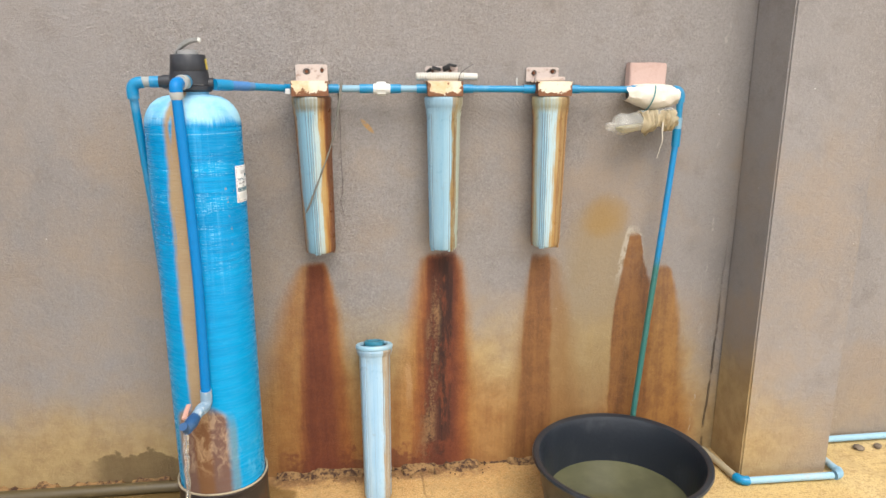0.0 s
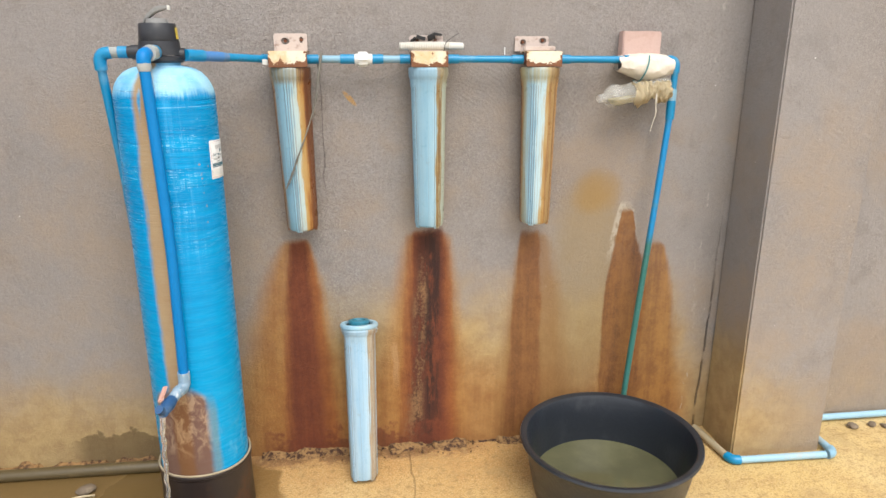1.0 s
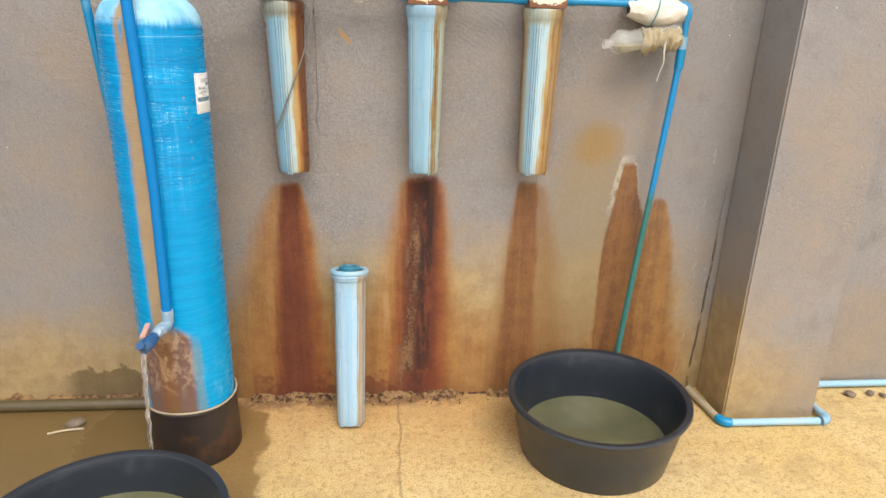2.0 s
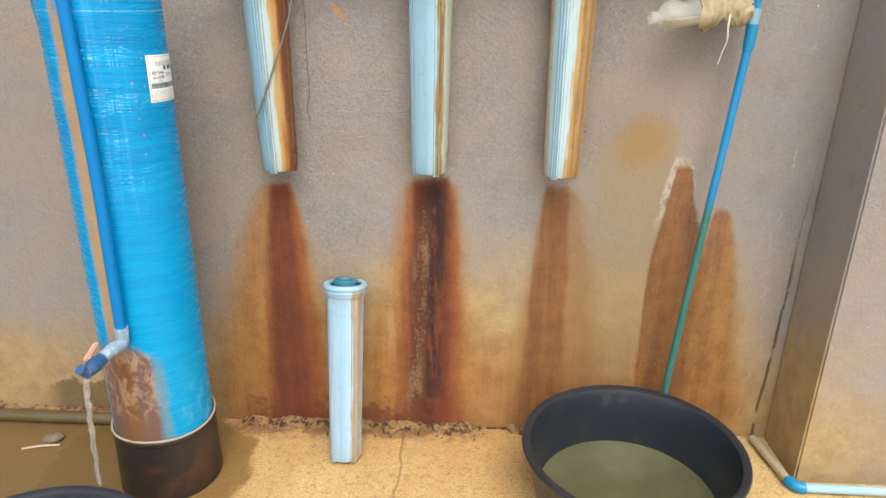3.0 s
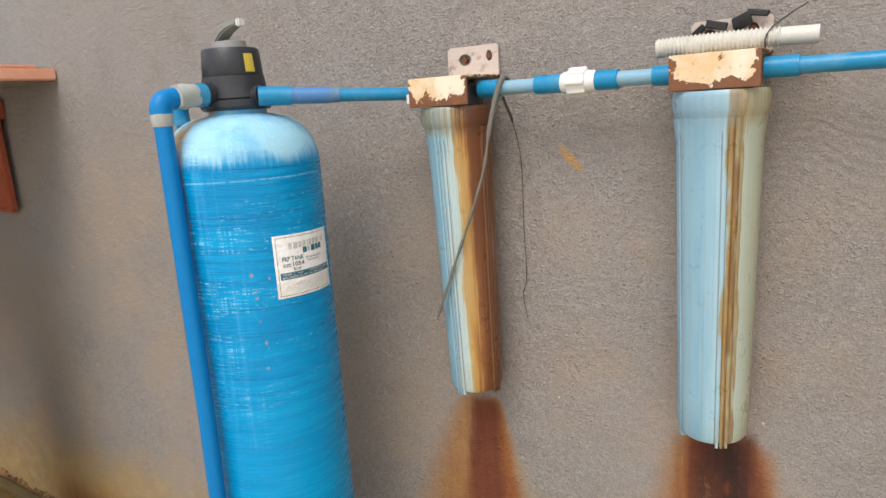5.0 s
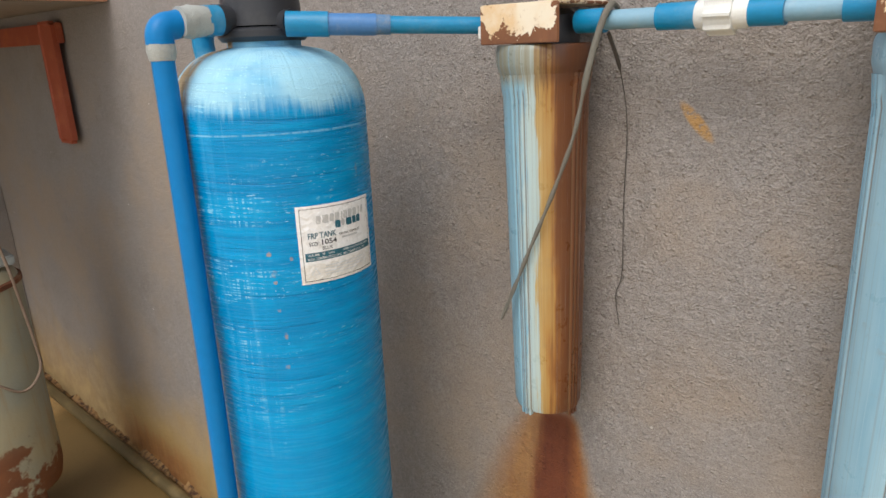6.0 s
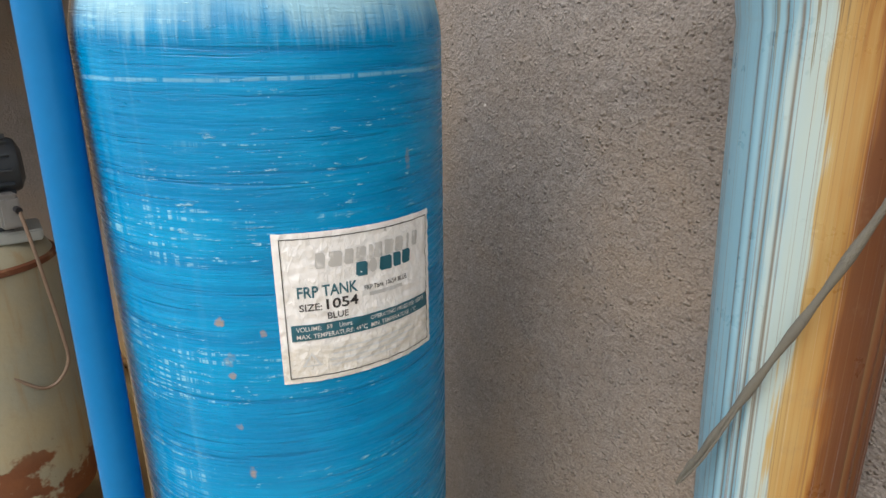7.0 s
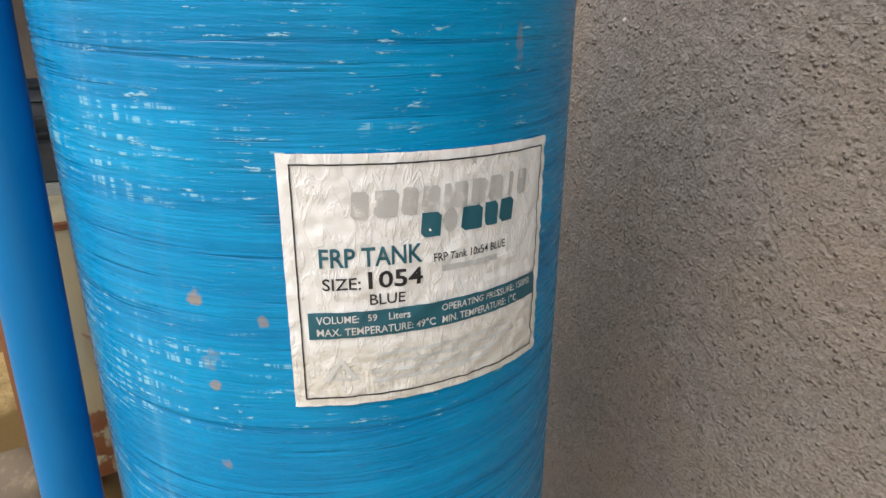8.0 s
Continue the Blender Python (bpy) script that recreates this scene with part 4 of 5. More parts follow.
def lettering(text, u0, u1, v_base, v_top, off, bold=False):
    """Words between u0 and u1 on the label, capitals from v_base up to v_top."""
    cu = bpy.data.curves.new("words", "FONT")
    cu.body = text
    cu.offset = 0.018 if bold else 0.009
    cu.resolution_u = 3
    ob = bpy.data.objects.new("words", cu)
    scene.collection.objects.link(ob)
    bpy.context.view_layer.update()
    me = bpy.data.meshes.new_from_object(ob.evaluated_get(bpy.context.evaluated_depsgraph_get()))
    bm = bmesh.new()
    bm.from_mesh(me)
    bpy.data.objects.remove(ob)
    bpy.data.meshes.remove(me)
    xs = [v.co.x for v in bm.verts]
    lo, hi = min(xs), max(xs)
    cap = 0.70
    for v in bm.verts:
        u = u0 + (u1 - u0) * (v.co.x - lo) / (hi - lo)
        w = v_base - (v_base - v_top) * v.co.y / cap
        v.co = on_label(u, w, off)
    return bm


lab = part("label", patch(0, 1, 0, 1, 0.0012, 90, 80), PAPER, shell, "white wrinkled paper label with teal and black print")
E0, E1 = 0.0016, 0.0019
for args in ((0.035, 0.04, 0.035, 0.965), (0.96, 0.965, 0.035, 0.965), (0.035, 0.965, 0.035, 0.041), (0.035, 0.965, 0.959, 0.965)):
    part("border", patch(*args, E0), INK, shell)
PRINT[:] = [1.08, -0.085]
part("teal_band", patch(0.06, 0.96, 0.632, 0.732, E0), TEAL, shell)
# wordmark as plain shapes
def slab_shape(u0, u1, v0, v1, lean, notch):
    """A leaning bar with a cut corner."""
    bm = bmesh.new()
    n = 5
    top = [on_label(u0 + lean + (u1 - u0) * i / n, v0 + (notch if i == n else 0), E0) for i in range(n + 1)]
    low = [on_label(u0 + (u1 - u0) * i / n, v1 - (notch if i == 0 else 0), E0) for i in range(n + 1)]
    a, b = [bm.verts.new(p) for p in top], [bm.verts.new(p) for p in low]
    for i in range(n):
        bm.faces.new((a[i], b[i], b[i + 1], a[i + 1]))
    return bm


for u, w, v in ((0.205, 0.05, 0.205), (0.275, 0.072, 0.203), (0.362, 0.05, 0.200), (0.428, 0.058, 0.198), (0.502, 0.022, 0.196), (0.54, 0.052, 0.194), (0.608, 0.058, 0.192), (0.682, 0.058, 0.190), (0.775, 0.018, 0.188), (0.82, 0.05, 0.186)):
    part("wordmark", slab_shape(u, u + w, v, v + 0.092, 0.008, 0.014), INK_GREY, shell)
for u0, u1, v in ((0.425, 0.492, 0.292), (0.570, 0.655, 0.288), (0.667, 0.722, 0.286), (0.735, 0.80, 0.284)):
    part("wordmark", slab_shape(u0, u1, v, v + 0.088, 0.006, 0.016), TEAL, shell)
bm = bmesh.new()
ringv = [bm.verts.new(on_label(0.531 + 0.026 * math.cos(t), 0.327 + 0.045 * math.sin(t), E0)) for t in (2 * math.pi * i / 14 for i in range(14))]
bm.faces.new(ringv)
part("emblem", bm, INK_GREY, shell)
bm = bmesh.new()
star = [bm.verts.new(on_label(0.62 + q * 0.016 * math.sin(t), 0.125 - q * 0.022 * math.cos(t), E0)) for t, q in ((math.pi * i / 5, 1.0 if i % 2 == 0 else 0.42) for i in range(10))]
bm.faces.new(star)
part("emblem", bm, INK_GREY, shell)
part("lettering", lettering("FRP TANK", 0.105, 0.43, 0.465, 0.398, E0, True), TEAL, shell)
part("lettering", lettering("SIZE:", 0.11, 0.228, 0.548, 0.505, E0), INK, shell)
part("lettering", lettering("1054", 0.252, 0.43, 0.548, 0.487, E0, True), INK, shell)
part("lettering", lettering("BLUE", 0.255, 0.37, 0.610, 0.570, E0), INK, shell)
part("lettering", lettering("FRP Tank 10x54 BLUE", 0.47, 0.77, 0.475, 0.445, E0), INK, shell)
part("print_line", patch(0.50, 0.73, 0.495, 0.517, E0), INK_GREY, shell)
part("lettering", lettering("VOLUME:   59    Liters", 0.085, 0.385, 0.672, 0.645, E1), INK_WHITE, shell)
part("lettering", lettering("MAX. TEMPERATURE: 49\u00b0C", 0.085, 0.475, 0.719, 0.691, E1), INK_WHITE, shell)
part("lettering", lettering("OPERATING PRESSURE: 150PSI", 0.50, 0.92, 0.672, 0.645, E1), INK_WHITE, shell)
part("lettering", lettering("MIN. TEMPERATURE: 1\u00b0C", 0.50, 0.84, 0.719, 0.691, E1), INK_WHITE, shell)
for j, (u0, u1) in enumerate(((0.27, 0.80), (0.27, 0.84), (0.25, 0.78), (0.26, 0.70))):
    part("print_line", patch(u0, u1, 0.80 + 0.035 * j, 0.812 + 0.035 * j, E0), INK_WHITE, shell)
bm = bmesh.new()
tri = [bm.verts.new(on_label(u, v, E0 + 0.0001)) for u, v in ((0.155, 0.81), (0.10, 0.90), (0.21, 0.90), (0.155, 0.83), (0.12, 0.893), (0.19, 0.893))]
for i in range(3):
    bm.faces.new((tri[i], tri[(i + 1) % 3], tri[3 + (i + 1) % 3], tri[3 + i]))
part("triangle_mark", bm, INK_WHITE, shell)

# ---- control valve on the tank ----
vl = thing("control_valve", (*TANK, 1.446), "black plastic control valve with grey lever on the tank's neck", "valve", turn=(0, 0, 0))
part("flange", lathe([(0.0, -0.012), (0.056, -0.012), (0.061, -0.006), (0.061, 0.002), (0.056, 0.006), (0.0, 0.008)], 48), BLACK, vl)
part("body", lathe([(0.0, 0.008), (0.056, 0.008), (0.0525, 0.045), (0.0, 0.045)], 48), BLACK, vl)
part("cover", lathe([(0.0, 0.0452), (0.0505, 0.0452), (0.0515, 0.048), (0.0485, 0.087), (0.046, 0.091), (0.0, 0.091)], 48), BLACK, vl)
bm = lathe([(0.0, 0.091), (0.030, 0.091), (0.028, 0.103), (0.0, 0.107)], 32)
part("lever_hub", bm, GREY, vl)
bm = bmesh.new()
prev = None
for x, z, w, h in ((-0.034, 0.112, 0.010, 0.006), (-0.020, 0.128, 0.014, 0.011), (-0.002, 0.142, 0.014, 0.012), (0.018, 0.149, 0.012, 0.010), (0.034, 0.150, 0.010, 0.008)):
    cur = [bm.verts.new((x, s * w, z - 0.018 + q * h)) for s, q in ((-1, -0.6), (1, -0.6), (1, 0.6), (-1, 0.6))]
    if prev:
        for k in range(4):
            bm.faces.new((prev[k], prev[(k + 1) % 4], cur[(k + 1) % 4], cur[k]))
    else:
        bm.faces.new(cur)
    prev = cur
bm.faces.new(prev)
bmesh.ops.bevel(bm, geom=bm.edges[:], offset=0.0025, segments=2, affect="EDGES")
lev = part("lever", bm, GREY, vl, "grey plastic lever with a pale worn tip")
part("tip", box(0.030, 0.038, -0.008, 0.008, 0.125, 0.138, 0.002), PVC_WHITE, lev)
bm = bmesh.new()
vs = [[bm.verts.new((0.0524 * math.cos(a) * (1 - 0.045 * j), 0.0524 * math.sin(a) * (1 - 0.045 * j), 0.05 + 0.03 * j)) for j in (0, 1)] for a in (radians(-16 + 4 * i) for i in range(6))]
for a, b in zip(vs, vs[1:]):
    bm.faces.new((a[0], b[0], b[1], a[1]))
part("sticker", bm, YELLOW, vl, "faded yellow sticker")
for name, d in (("port", (1, 0.05, 0)), ("port", (-1, 0, 0)), ("port", (0, -1, 0))):
    d = Vector(d).normalized()
    if d.x > 0.5:
        part(name, tube([d * 0.04 + Vector((0, 0, 0.010)), d * 0.066 + Vector((0, 0, 0.010))], 0.0175, 28), BLACK, vl)
        continue
    part(name, tube([d * 0.04 + Vector((0, 0, 0.016)), d * 0.074 + Vector((0, 0, 0.016)), d * 0.0745 + Vector((0, 0, 0.016)), d * 0.084 + Vector((0, 0, 0.016))], [0.0195, 0.0195, 0.0165, 0.0165], 28), BLACK, vl)

# ---- tap pipe down the front of the tank ----
tp = thing("tap_pipe", (0, 0, 0), "bright blue pipe on the tank ending in a running tap", "pipe")
PX, PY = -0.555, 2.011
part("coupling", tube([(-0.548, 2.090, 1.4615), (-0.5485, 2.070, 1.461)], 0.0192, 28), PVC, tp)
sock = tube([(-0.5485, 2.072 - 0.0045 * i, 1.461 - 0.0002 * i) for i in range(9)], [0.0194 + 0.0016 * noise.noise(Vector((i * 0.9, 5, 2))) for i in range(9)], 28)
part("socket", roughen(sock, 0.0022, 55, 4.0), LUMPY, tp, "joint smeared with lumpy cream cement")
part("elbow", tube([(-0.553, 2.05, 1.460)] + bend((PX, PY, 1.456), (0, -1, 0), (0, 0, -1), 0.018) + [(PX, PY, 1.434)], 0.0172, 28), PVC_BRIGHT, tp)
pipe_pts = [(PX, PY, 1.42), (-0.547, 2.006, 1.2), (-0.541, 2.002, 0.95), (-0.543, 2.001, 0.75), (-0.547, 2.003, 0.555)]
part("collar", roughen(tube([(PX, PY, 1.4345), (PX, PY, 1.428), (PX, PY, 1.421), (PX, PY, 1.414)], [0.0172, 0.0178, 0.0170, 0.0150], 24), 0.0008, 60, 3.0), LUMPY, tp, "cream solvent cement collar")
part("pipe", tube(curve_points(pipe_pts), 0.0142, 28), PVC_BRIGHT, tp)
low = Vector((-0.547, 2.003, 0.537))
tip = Vector((-0.576, 1.884, 0.515))
out = (tip - low).normalized()
part("elbow", roughen(tube([low + Vector((0, 0, 0.035)), low + Vector((0, 0, 0.012))] + bend(low + Vector((0, 0, -0.008)), (0, 0, -1), out, 0.016) + [low + out * 0.045], 0.0168, 24), 0.0018, 70, 2.0), TAPE, tp, "elbow wrapped in grey sealing tape")
part("nipple", tube([low + out * 0.03, low + out * 0.085], 0.0155), TAPE, tp)
valve = part("ball_valve", tube([low + out * 0.075, low + out * 0.083, low + out * 0.10, low + out * 0.12, low + out * 0.128, tip + Vector((0, 0, -0.004))], [0.0155, 0.0165, 0.019, 0.0165, 0.0155, 0.0155], 24, None, 0.0118), plain("dark_blue_valve", (0.02, 0.08, 0.2), 0.35, 0, 0.4, (0.2, 0.3, 0.36), 40), tp, "dark blue ball valve with an open end")
bm = box(-0.008, 0.008, -0.028, 0.030, -0.0035, 0.0035, 0.003)
bmesh.ops.transform(bm, matrix=Matrix.Translation(low + out * 0.085 + Vector((-0.020, 0.004, 0.022))) @ Euler((radians(20), radians(-16), radians(-8))).to_matrix().to_4x4(), verts=bm.verts)
part("handle", bm, CORAL, valve, "faded coral lever")
part("handle_stem", tube([low + out * 0.100, low + out * 0.095 + Vector((-0.022, 0.0, 0.016))], 0.006, 12), PVC_WHITE, valve)

st = []
sr = []
for i in range(34):
    f = i / 33
    z = 0.508 - 0.399 * f
    st.append((tip.x - 0.004 - 0.008 * f + 0.0016 * math.sin(i * 1.1), tip.y - 0.004 - 0.03 * f ** 0.6 + 0.0016 * math.cos(i * 1.7), z))
    sr.append((0.0075 - 0.0035 * f) * (1 + 0.45 * noise.noise(Vector((i * 0.9, 3, 1)))))
bm = tube(curve_points(st, 2), [sr[min(i // 2, 33)] for i in range(67)], 12)
solid("water_stream", bm, STREAM, "clear thin stream of water falling from the tap", "water")

# ---- pipe from the tank's far port down behind it ----
lp = thing("inlet_pipe", (0, 0, 0), "blue pipe from the valve's side port down behind the tank", "pipe")
part("coupling", tube([(-0.63, 2.162, 1.462), (-0.662, 2.16, 1.462)], 0.0165), PVC, lp)
part("sleeve", tube([(-0.655, 2.161, 1.462), (-0.69, 2.159, 1.461)], 0.0148), CEMENT, lp, "grey cement-smeared sleeve")
part("elbow", tube([(-0.682, 2.159, 1.461)] + bend((-0.712, 2.158, 1.460), (-1, 0, 0), (0, 0, -1), 0.025) + [(-0.712, 2.16, 1.415)], 0.0165, 24), PVC, lp)
part("pipe", tube([(-0.712, 2.16, 1.42), (-0.700, 2.195, 1.1), (-0.690, 2.225, 0.6), (-0.685, 2.24, 0.0)], 0.0120), PVC, lp)

# ---- pipe run along the wall ----
DROP = -0.020
run = thing("pipe_run", (0, 0, DROP), "blue plastic pipe run joining the filters along the wall", "pipe")
YP, ZP = 2.358, 1.462


def piece(name, a, b, r, m, label=""):
    return part(name, tube([a, b], r, 24), m, run, label)


S = Vector((-0.463, 2.170, 1.473))
F = Vector((-0.284, YP, ZP))
d = F - S
piece("coupling", S - d * 0.11, S + d * 0.10, 0.0162, PVC)
piece("sleeve", S + d * 0.098, S + d * 0.34, 0.0140, plain("scuffed_pvc", (0.06, 0.20, 0.46), 0.45, 0, 0.5, (0.3, 0.32, 0.36), 30), "scuffed grey-blue sleeve")
piece("ring", S + d * 0.335, S + d * 0.41, 0.0128, plain("smeared_pvc", (0.08, 0.20, 0.38), 0.6, 0, 0.7, (0.24, 0.26, 0.27), 60, 0.4), "grey-smeared blue ring")
piece("pipe", S + d * 0.38, F, 0.0112, PVC)
piece("coupling", F - d * 0.10, F + d * 0.02, 0.0145, PVC)
bm = box(-0.302, -0.286, 2.322, 2.326, 1.446, 1.462, 0.001)
part("tape_end", bm, PVC_WHITE, run, "loose end of white sealing tape")
piece("coupling", (-0.172, YP, ZP), (-0.135, YP, ZP), 0.0142, PVC)
piece("pipe", (-0.14, YP, ZP), (-0.058, YP, ZP), 0.0112, PVC_FADED, "grey-blue faded pipe")
piece("adaptor", (-0.068, YP, ZP), (-0.022, YP, ZP), 0.0147, PVC, "blue threaded adaptor")
un = thing("pipe_union", (0.004, YP, ZP + DROP), "white plastic pipe union with a ribbed nut", "pipe fitting", turn=(0, 90, 0))
part("barrel", lathe([(0.0, -0.028), (0.0145, -0.028), (0.0165, -0.024), (0.0165, 0.024), (0.0145, 0.028), (0.0, 0.028)], 32), PVC_WHITE, un)
part("nut", lathe([(0.0, -0.016), (0.0188, -0.016), (0.0200, -0.013), (0.0200, 0.010), (0.0188, 0.013), (0.0, 0.013)], 48, None, 8, 0.0025), PVC_WHITE, un)
piece("adaptor", (0.028, YP, ZP), (0.066, YP, ZP), 0.0147, PVC, "blue threaded adaptor")
piece("pipe", (0.058, YP, ZP), (0.125, YP, ZP), 0.0112, PVC_FADED, "grey-blue faded pipe")
piece("coupling", (0.118, YP, ZP), (0.158, YP, ZP), 0.0142, PVC)
piece("coupling", (0.265, YP, ZP), (0.306, YP, ZP), 0.0142, PVC)
piece("pipe", (0.30, YP, ZP), (0.485, YP, ZP - 0.001), 0.0112, PVC)
piece("coupling", (0.478, YP, ZP - 0.001), (0.52, YP, ZP - 0.001), 0.0142, PVC)
part("clip", box(0.455, 0.458, 2.362, 2.366, 1.474, 1.498, 0.0005), PVC_WHITE, run, "white plastic tie end")
piece("coupling", (0.63, YP, ZP - 0.001), (0.672, YP, ZP - 0.001), 0.0142, PVC)
piece("pipe", (0.665, YP, ZP - 0.001), (0.86, YP, ZP - 0.002), 0.0112, PVC)
piece("coupling", (0.855, YP, ZP - 0.002), (0.90, YP, ZP - 0.002), 0.0142, PVC)
piece("pipe", (0.98, YP, ZP - 0.003), (1.02, YP, ZP - 0.003), 0.0112, PVC)
part("elbow", tube([(1.008, YP, ZP - 0.003)] + bend((1.036, YP, ZP - 0.003), (1, 0, 0), (0, 0, -1), 0.024) + [(1.036, YP, ZP - 0.045)], 0.0147, 24), PVC, run)
piece("pipe", (1.036, YP, 1.425), (1.034, YP, 1.35), 0.0112, PVC)
piece("coupling", (1.034, YP, 1.365), (1.033, YP, 1.325), 0.0142, PVC_FADED, "pale blue coupling")
piece("coupling", (1.033, YP, 1.327), (1.032, YP, 1.265), 0.0147, PVC)
green = Mat("algae_pvc", 0.5)
gz = green.xyz()[2]
gc = green.mix(green.ramp(green.op("ADD", gz, green.op("MULTIPLY", green.noise(16), 0.3)), 0.92, 1.08), (0.03, 0.15, 0.13), (0.0, 0.21, 0.48))
gc = green.mix(green.op("MULTIPLY", green.ramp(green.noise(24, 6, 0.7), 0.5, 0.7), 0.5), gc, (0.10, 0.24, 0.24))
green.done(gc, 0.45, green.bump(green.noise(90), 0.2, 0.002))
part("down_pipe", tube(curve_points([(1.032, YP, 1.28), (1.012, YP + 0.002, 1.0), (0.985, YP + 0.012, 0.6), (0.962, YP + 0.022, 0.22), (0.955, YP + 0.026, 0.02)]), 0.0108, 24), green.m, run, "blue down pipe turning green with algae")


# ---- filters ----
def filter_housing(parent, m, group, length=0.522, top=0.0565, band=0.028, neck=0.022):
    """The sump hangs down from z = 0 of its parent."""
    L = length
    ribs = [radians(group + 90 * q + o) for q in range(4) for o in (-8, 0, 8)]

    def lift(t):
        d = min(abs((t - r + math.pi) % (2 * math.pi) - math.pi) for r in ribs)
        return 0.0020 * max(0.0, 1 - (d / radians(3.2)) ** 4)

    prof = [(0.0, -L + 0.004), (0.040, -L + 0.003), (0.0455, -L + 0.006), (0.0485, -L + 0.014)]
    prof += [(0.0485 + (top - 0.0485) * i / 8, -L + 0.014 + (L - 0.014 - band - neck - 0.016) * i / 8) for i in range(1, 9)]
    prof += [(top + 0.0015, -band - neck - 0.008), (0.0605, -band - 0.008)]
    body = part("sump", lathe(prof, 180, None, 0, 0, 2, lift), m, parent)
    part("collar", lathe([(0.058, -band - 0.0095), (0.0603, -band - 0.009), (0.0630, -band), (0.0638, -band + 0.004), (0.0642, -0.008), (0.0632, -0.003), (0.0615, 0.0), (0.0, 0.0)], 72), m, parent)
    for r in ribs:
        nub = bmesh.new()
        mm = Matrix.Rotation(r, 4, "Z") @ Matrix.Translation((0.0450, 0, -L + 0.007))
        bmesh.ops.create_cube(nub, size=1, matrix=mm @ Matrix.Diagonal((0.007, 0.0034, 0.013, 1)))
        part("rib", nub, m, body)
    return body


def bracket_plate(x0, x1, z0, z1, holes):
    """A steel back plate with rounded slots cut through it."""
    bm = bmesh.new()
    y = WALL - 0.008
    loops = [[(x0, z0), (x1, z0), (x1, z1 - 0.003), (x1 - 0.004, z1), (x0 + 0.006, z1), (x0, z1 - 0.005)]]
    for hx, hz, hr, hs in holes:
        loops.append([(hx + hr * math.cos(t), hz + hr * hs * math.sin(t)) for t in (2 * math.pi * q / 18 for q in range(18))])
    edges = []
    for loop in loops:
        vs = [bm.verts.new((a, y, b)) for a, b in loop]
        edges += [bm.edges.new((p, q)) for p, q in zip(vs, vs[1:] + vs[:1])]
    bmesh.ops.triangle_fill(bm, use_beauty=True, edges=edges, normal=(0, -1, 0))
    made = bmesh.ops.extrude_face_region(bm, geom=bm.faces[:])
    for v in made["geom"]:
        if isinstance(v, bmesh.types.BMVert):
            v.co.y += 0.005
    return bm


def wall_filter(x, m, group, label, holes, plate, skew=0.0, tilt=0.0):
    th = thing("water_filter", (x, YP + 0.006, 1.437 + DROP), label, "water filter", "filters on the wall")
    inv = Matrix.Translation((-x, -(YP + 0.006), -1.437))

    def add(name, bm, mm, lab=""):
        bmesh.ops.transform(bm, matrix=inv, verts=bm.verts)
        return part(name, bm, mm, th, lab)

    filter_housing(th, m, group).matrix_basis = Matrix.Rotation(radians(tilt), 4, "Y")
    head = lathe([(0.0, 0.0005), (0.044, 0.0005), (0.045, 0.01), (0.044, 0.018), (0.042, 0.034), (0.03, 0.042), (0.0, 0.042)], 48)
    part("head", head, BLACK, th, "black plastic filter head")
    # bent steel bracket: top plate and front lip
    fr = box(x - 0.058, x + 0.058, 2.302 + skew, 2.306 + skew, 1.4385, 1.486, 0.0012)
    roughen(fr, 0.0012, 40, x)
    lip = add("front_lip", fr, PEEL_LOCAL, "cream paint peeling off rusty steel")
    tp_ = box(x - 0.058, x + 0.058, 2.3062 + skew, 2.4245, 1.4825, 1.4865, 0.0012)
    add("top_plate", tp_, PEEL_LOCAL, "cream painted steel plate")
    sd = box(x - 0.058, x - 0.0555, 2.3065 + skew, 2.352, 1.447, 1.482, 0.0008)
    add("side_lip", sd, RUST, "rusty steel edge")
    add("back_plate", bracket_plate(x + plate[0], x + plate[1], 1.4867, plate[2], [(x + a, b, c, e) for a, b, c, e in holes]), STEEL_WHITE, "rust-spotted white steel plate with slots")
    for a, b, c, e in holes:
        bolt = bmesh.new()
        bmesh.ops.create_cone(bolt, cap_ends=True, segments=6, radius1=0.006, radius2=0.005, depth=0.006, matrix=Matrix.Translation((x + a, WALL - 0.006, b)) @ Matrix.Rotation(math.pi / 2, 4, "X"))
        add("screw", bolt, RUST, "rusty screw")
    return th


def peeling_local():
    k = Mat("peeling_paint_lip", 0.6)
    x, y, z = k.xyz()
    info = k.t.nodes.new("ShaderNodeObjectInfo")
    shift = k.comb(k.op("MULTIPLY", info.outputs["Random"], 7), 0, 0)
    va = k.t.nodes.new("ShaderNodeVectorMath")
    k.put(va.inputs[0], k.co())
    k.put(va.inputs[1], shift)
    v = va.outputs[0]
    n = k.noise(36, 6, 0.65, v, 0.5)
    fine = k.noise(150, 4, 0.7, v)
    rust = k.mix(n, (0.10, 0.036, 0.016), (0.24, 0.095, 0.035))
    paint = k.mix(k.ramp(k.noise(15, 5, 0.6, v), 0.4, 0.68), (0.74, 0.66, 0.52), (0.66, 0.46, 0.25))
    ends = k.ramp(k.op("ABSOLUTE", x), 0.038, 0.06, 0, 0.2)
    foot = k.op("ADD", k.op("ADD", n, k.ramp(z, 0.026, 0.001, 0, 0.34)), ends)
    bare = k.ramp(foot, 0.64, 0.665)
    c = k.mix(bare, paint, rust)
    c = k.mix(k.op("MULTIPLY", k.ramp(fine, 0.58, 0.7), 0.4), c, (0.27, 0.13, 0.05))
    h = k.op("SUBTRACT", k.op("MULTIPLY", fine, 0.3), bare)
    return k.done(c, 0.62, k.bump(h, 0.5, 0.0015))


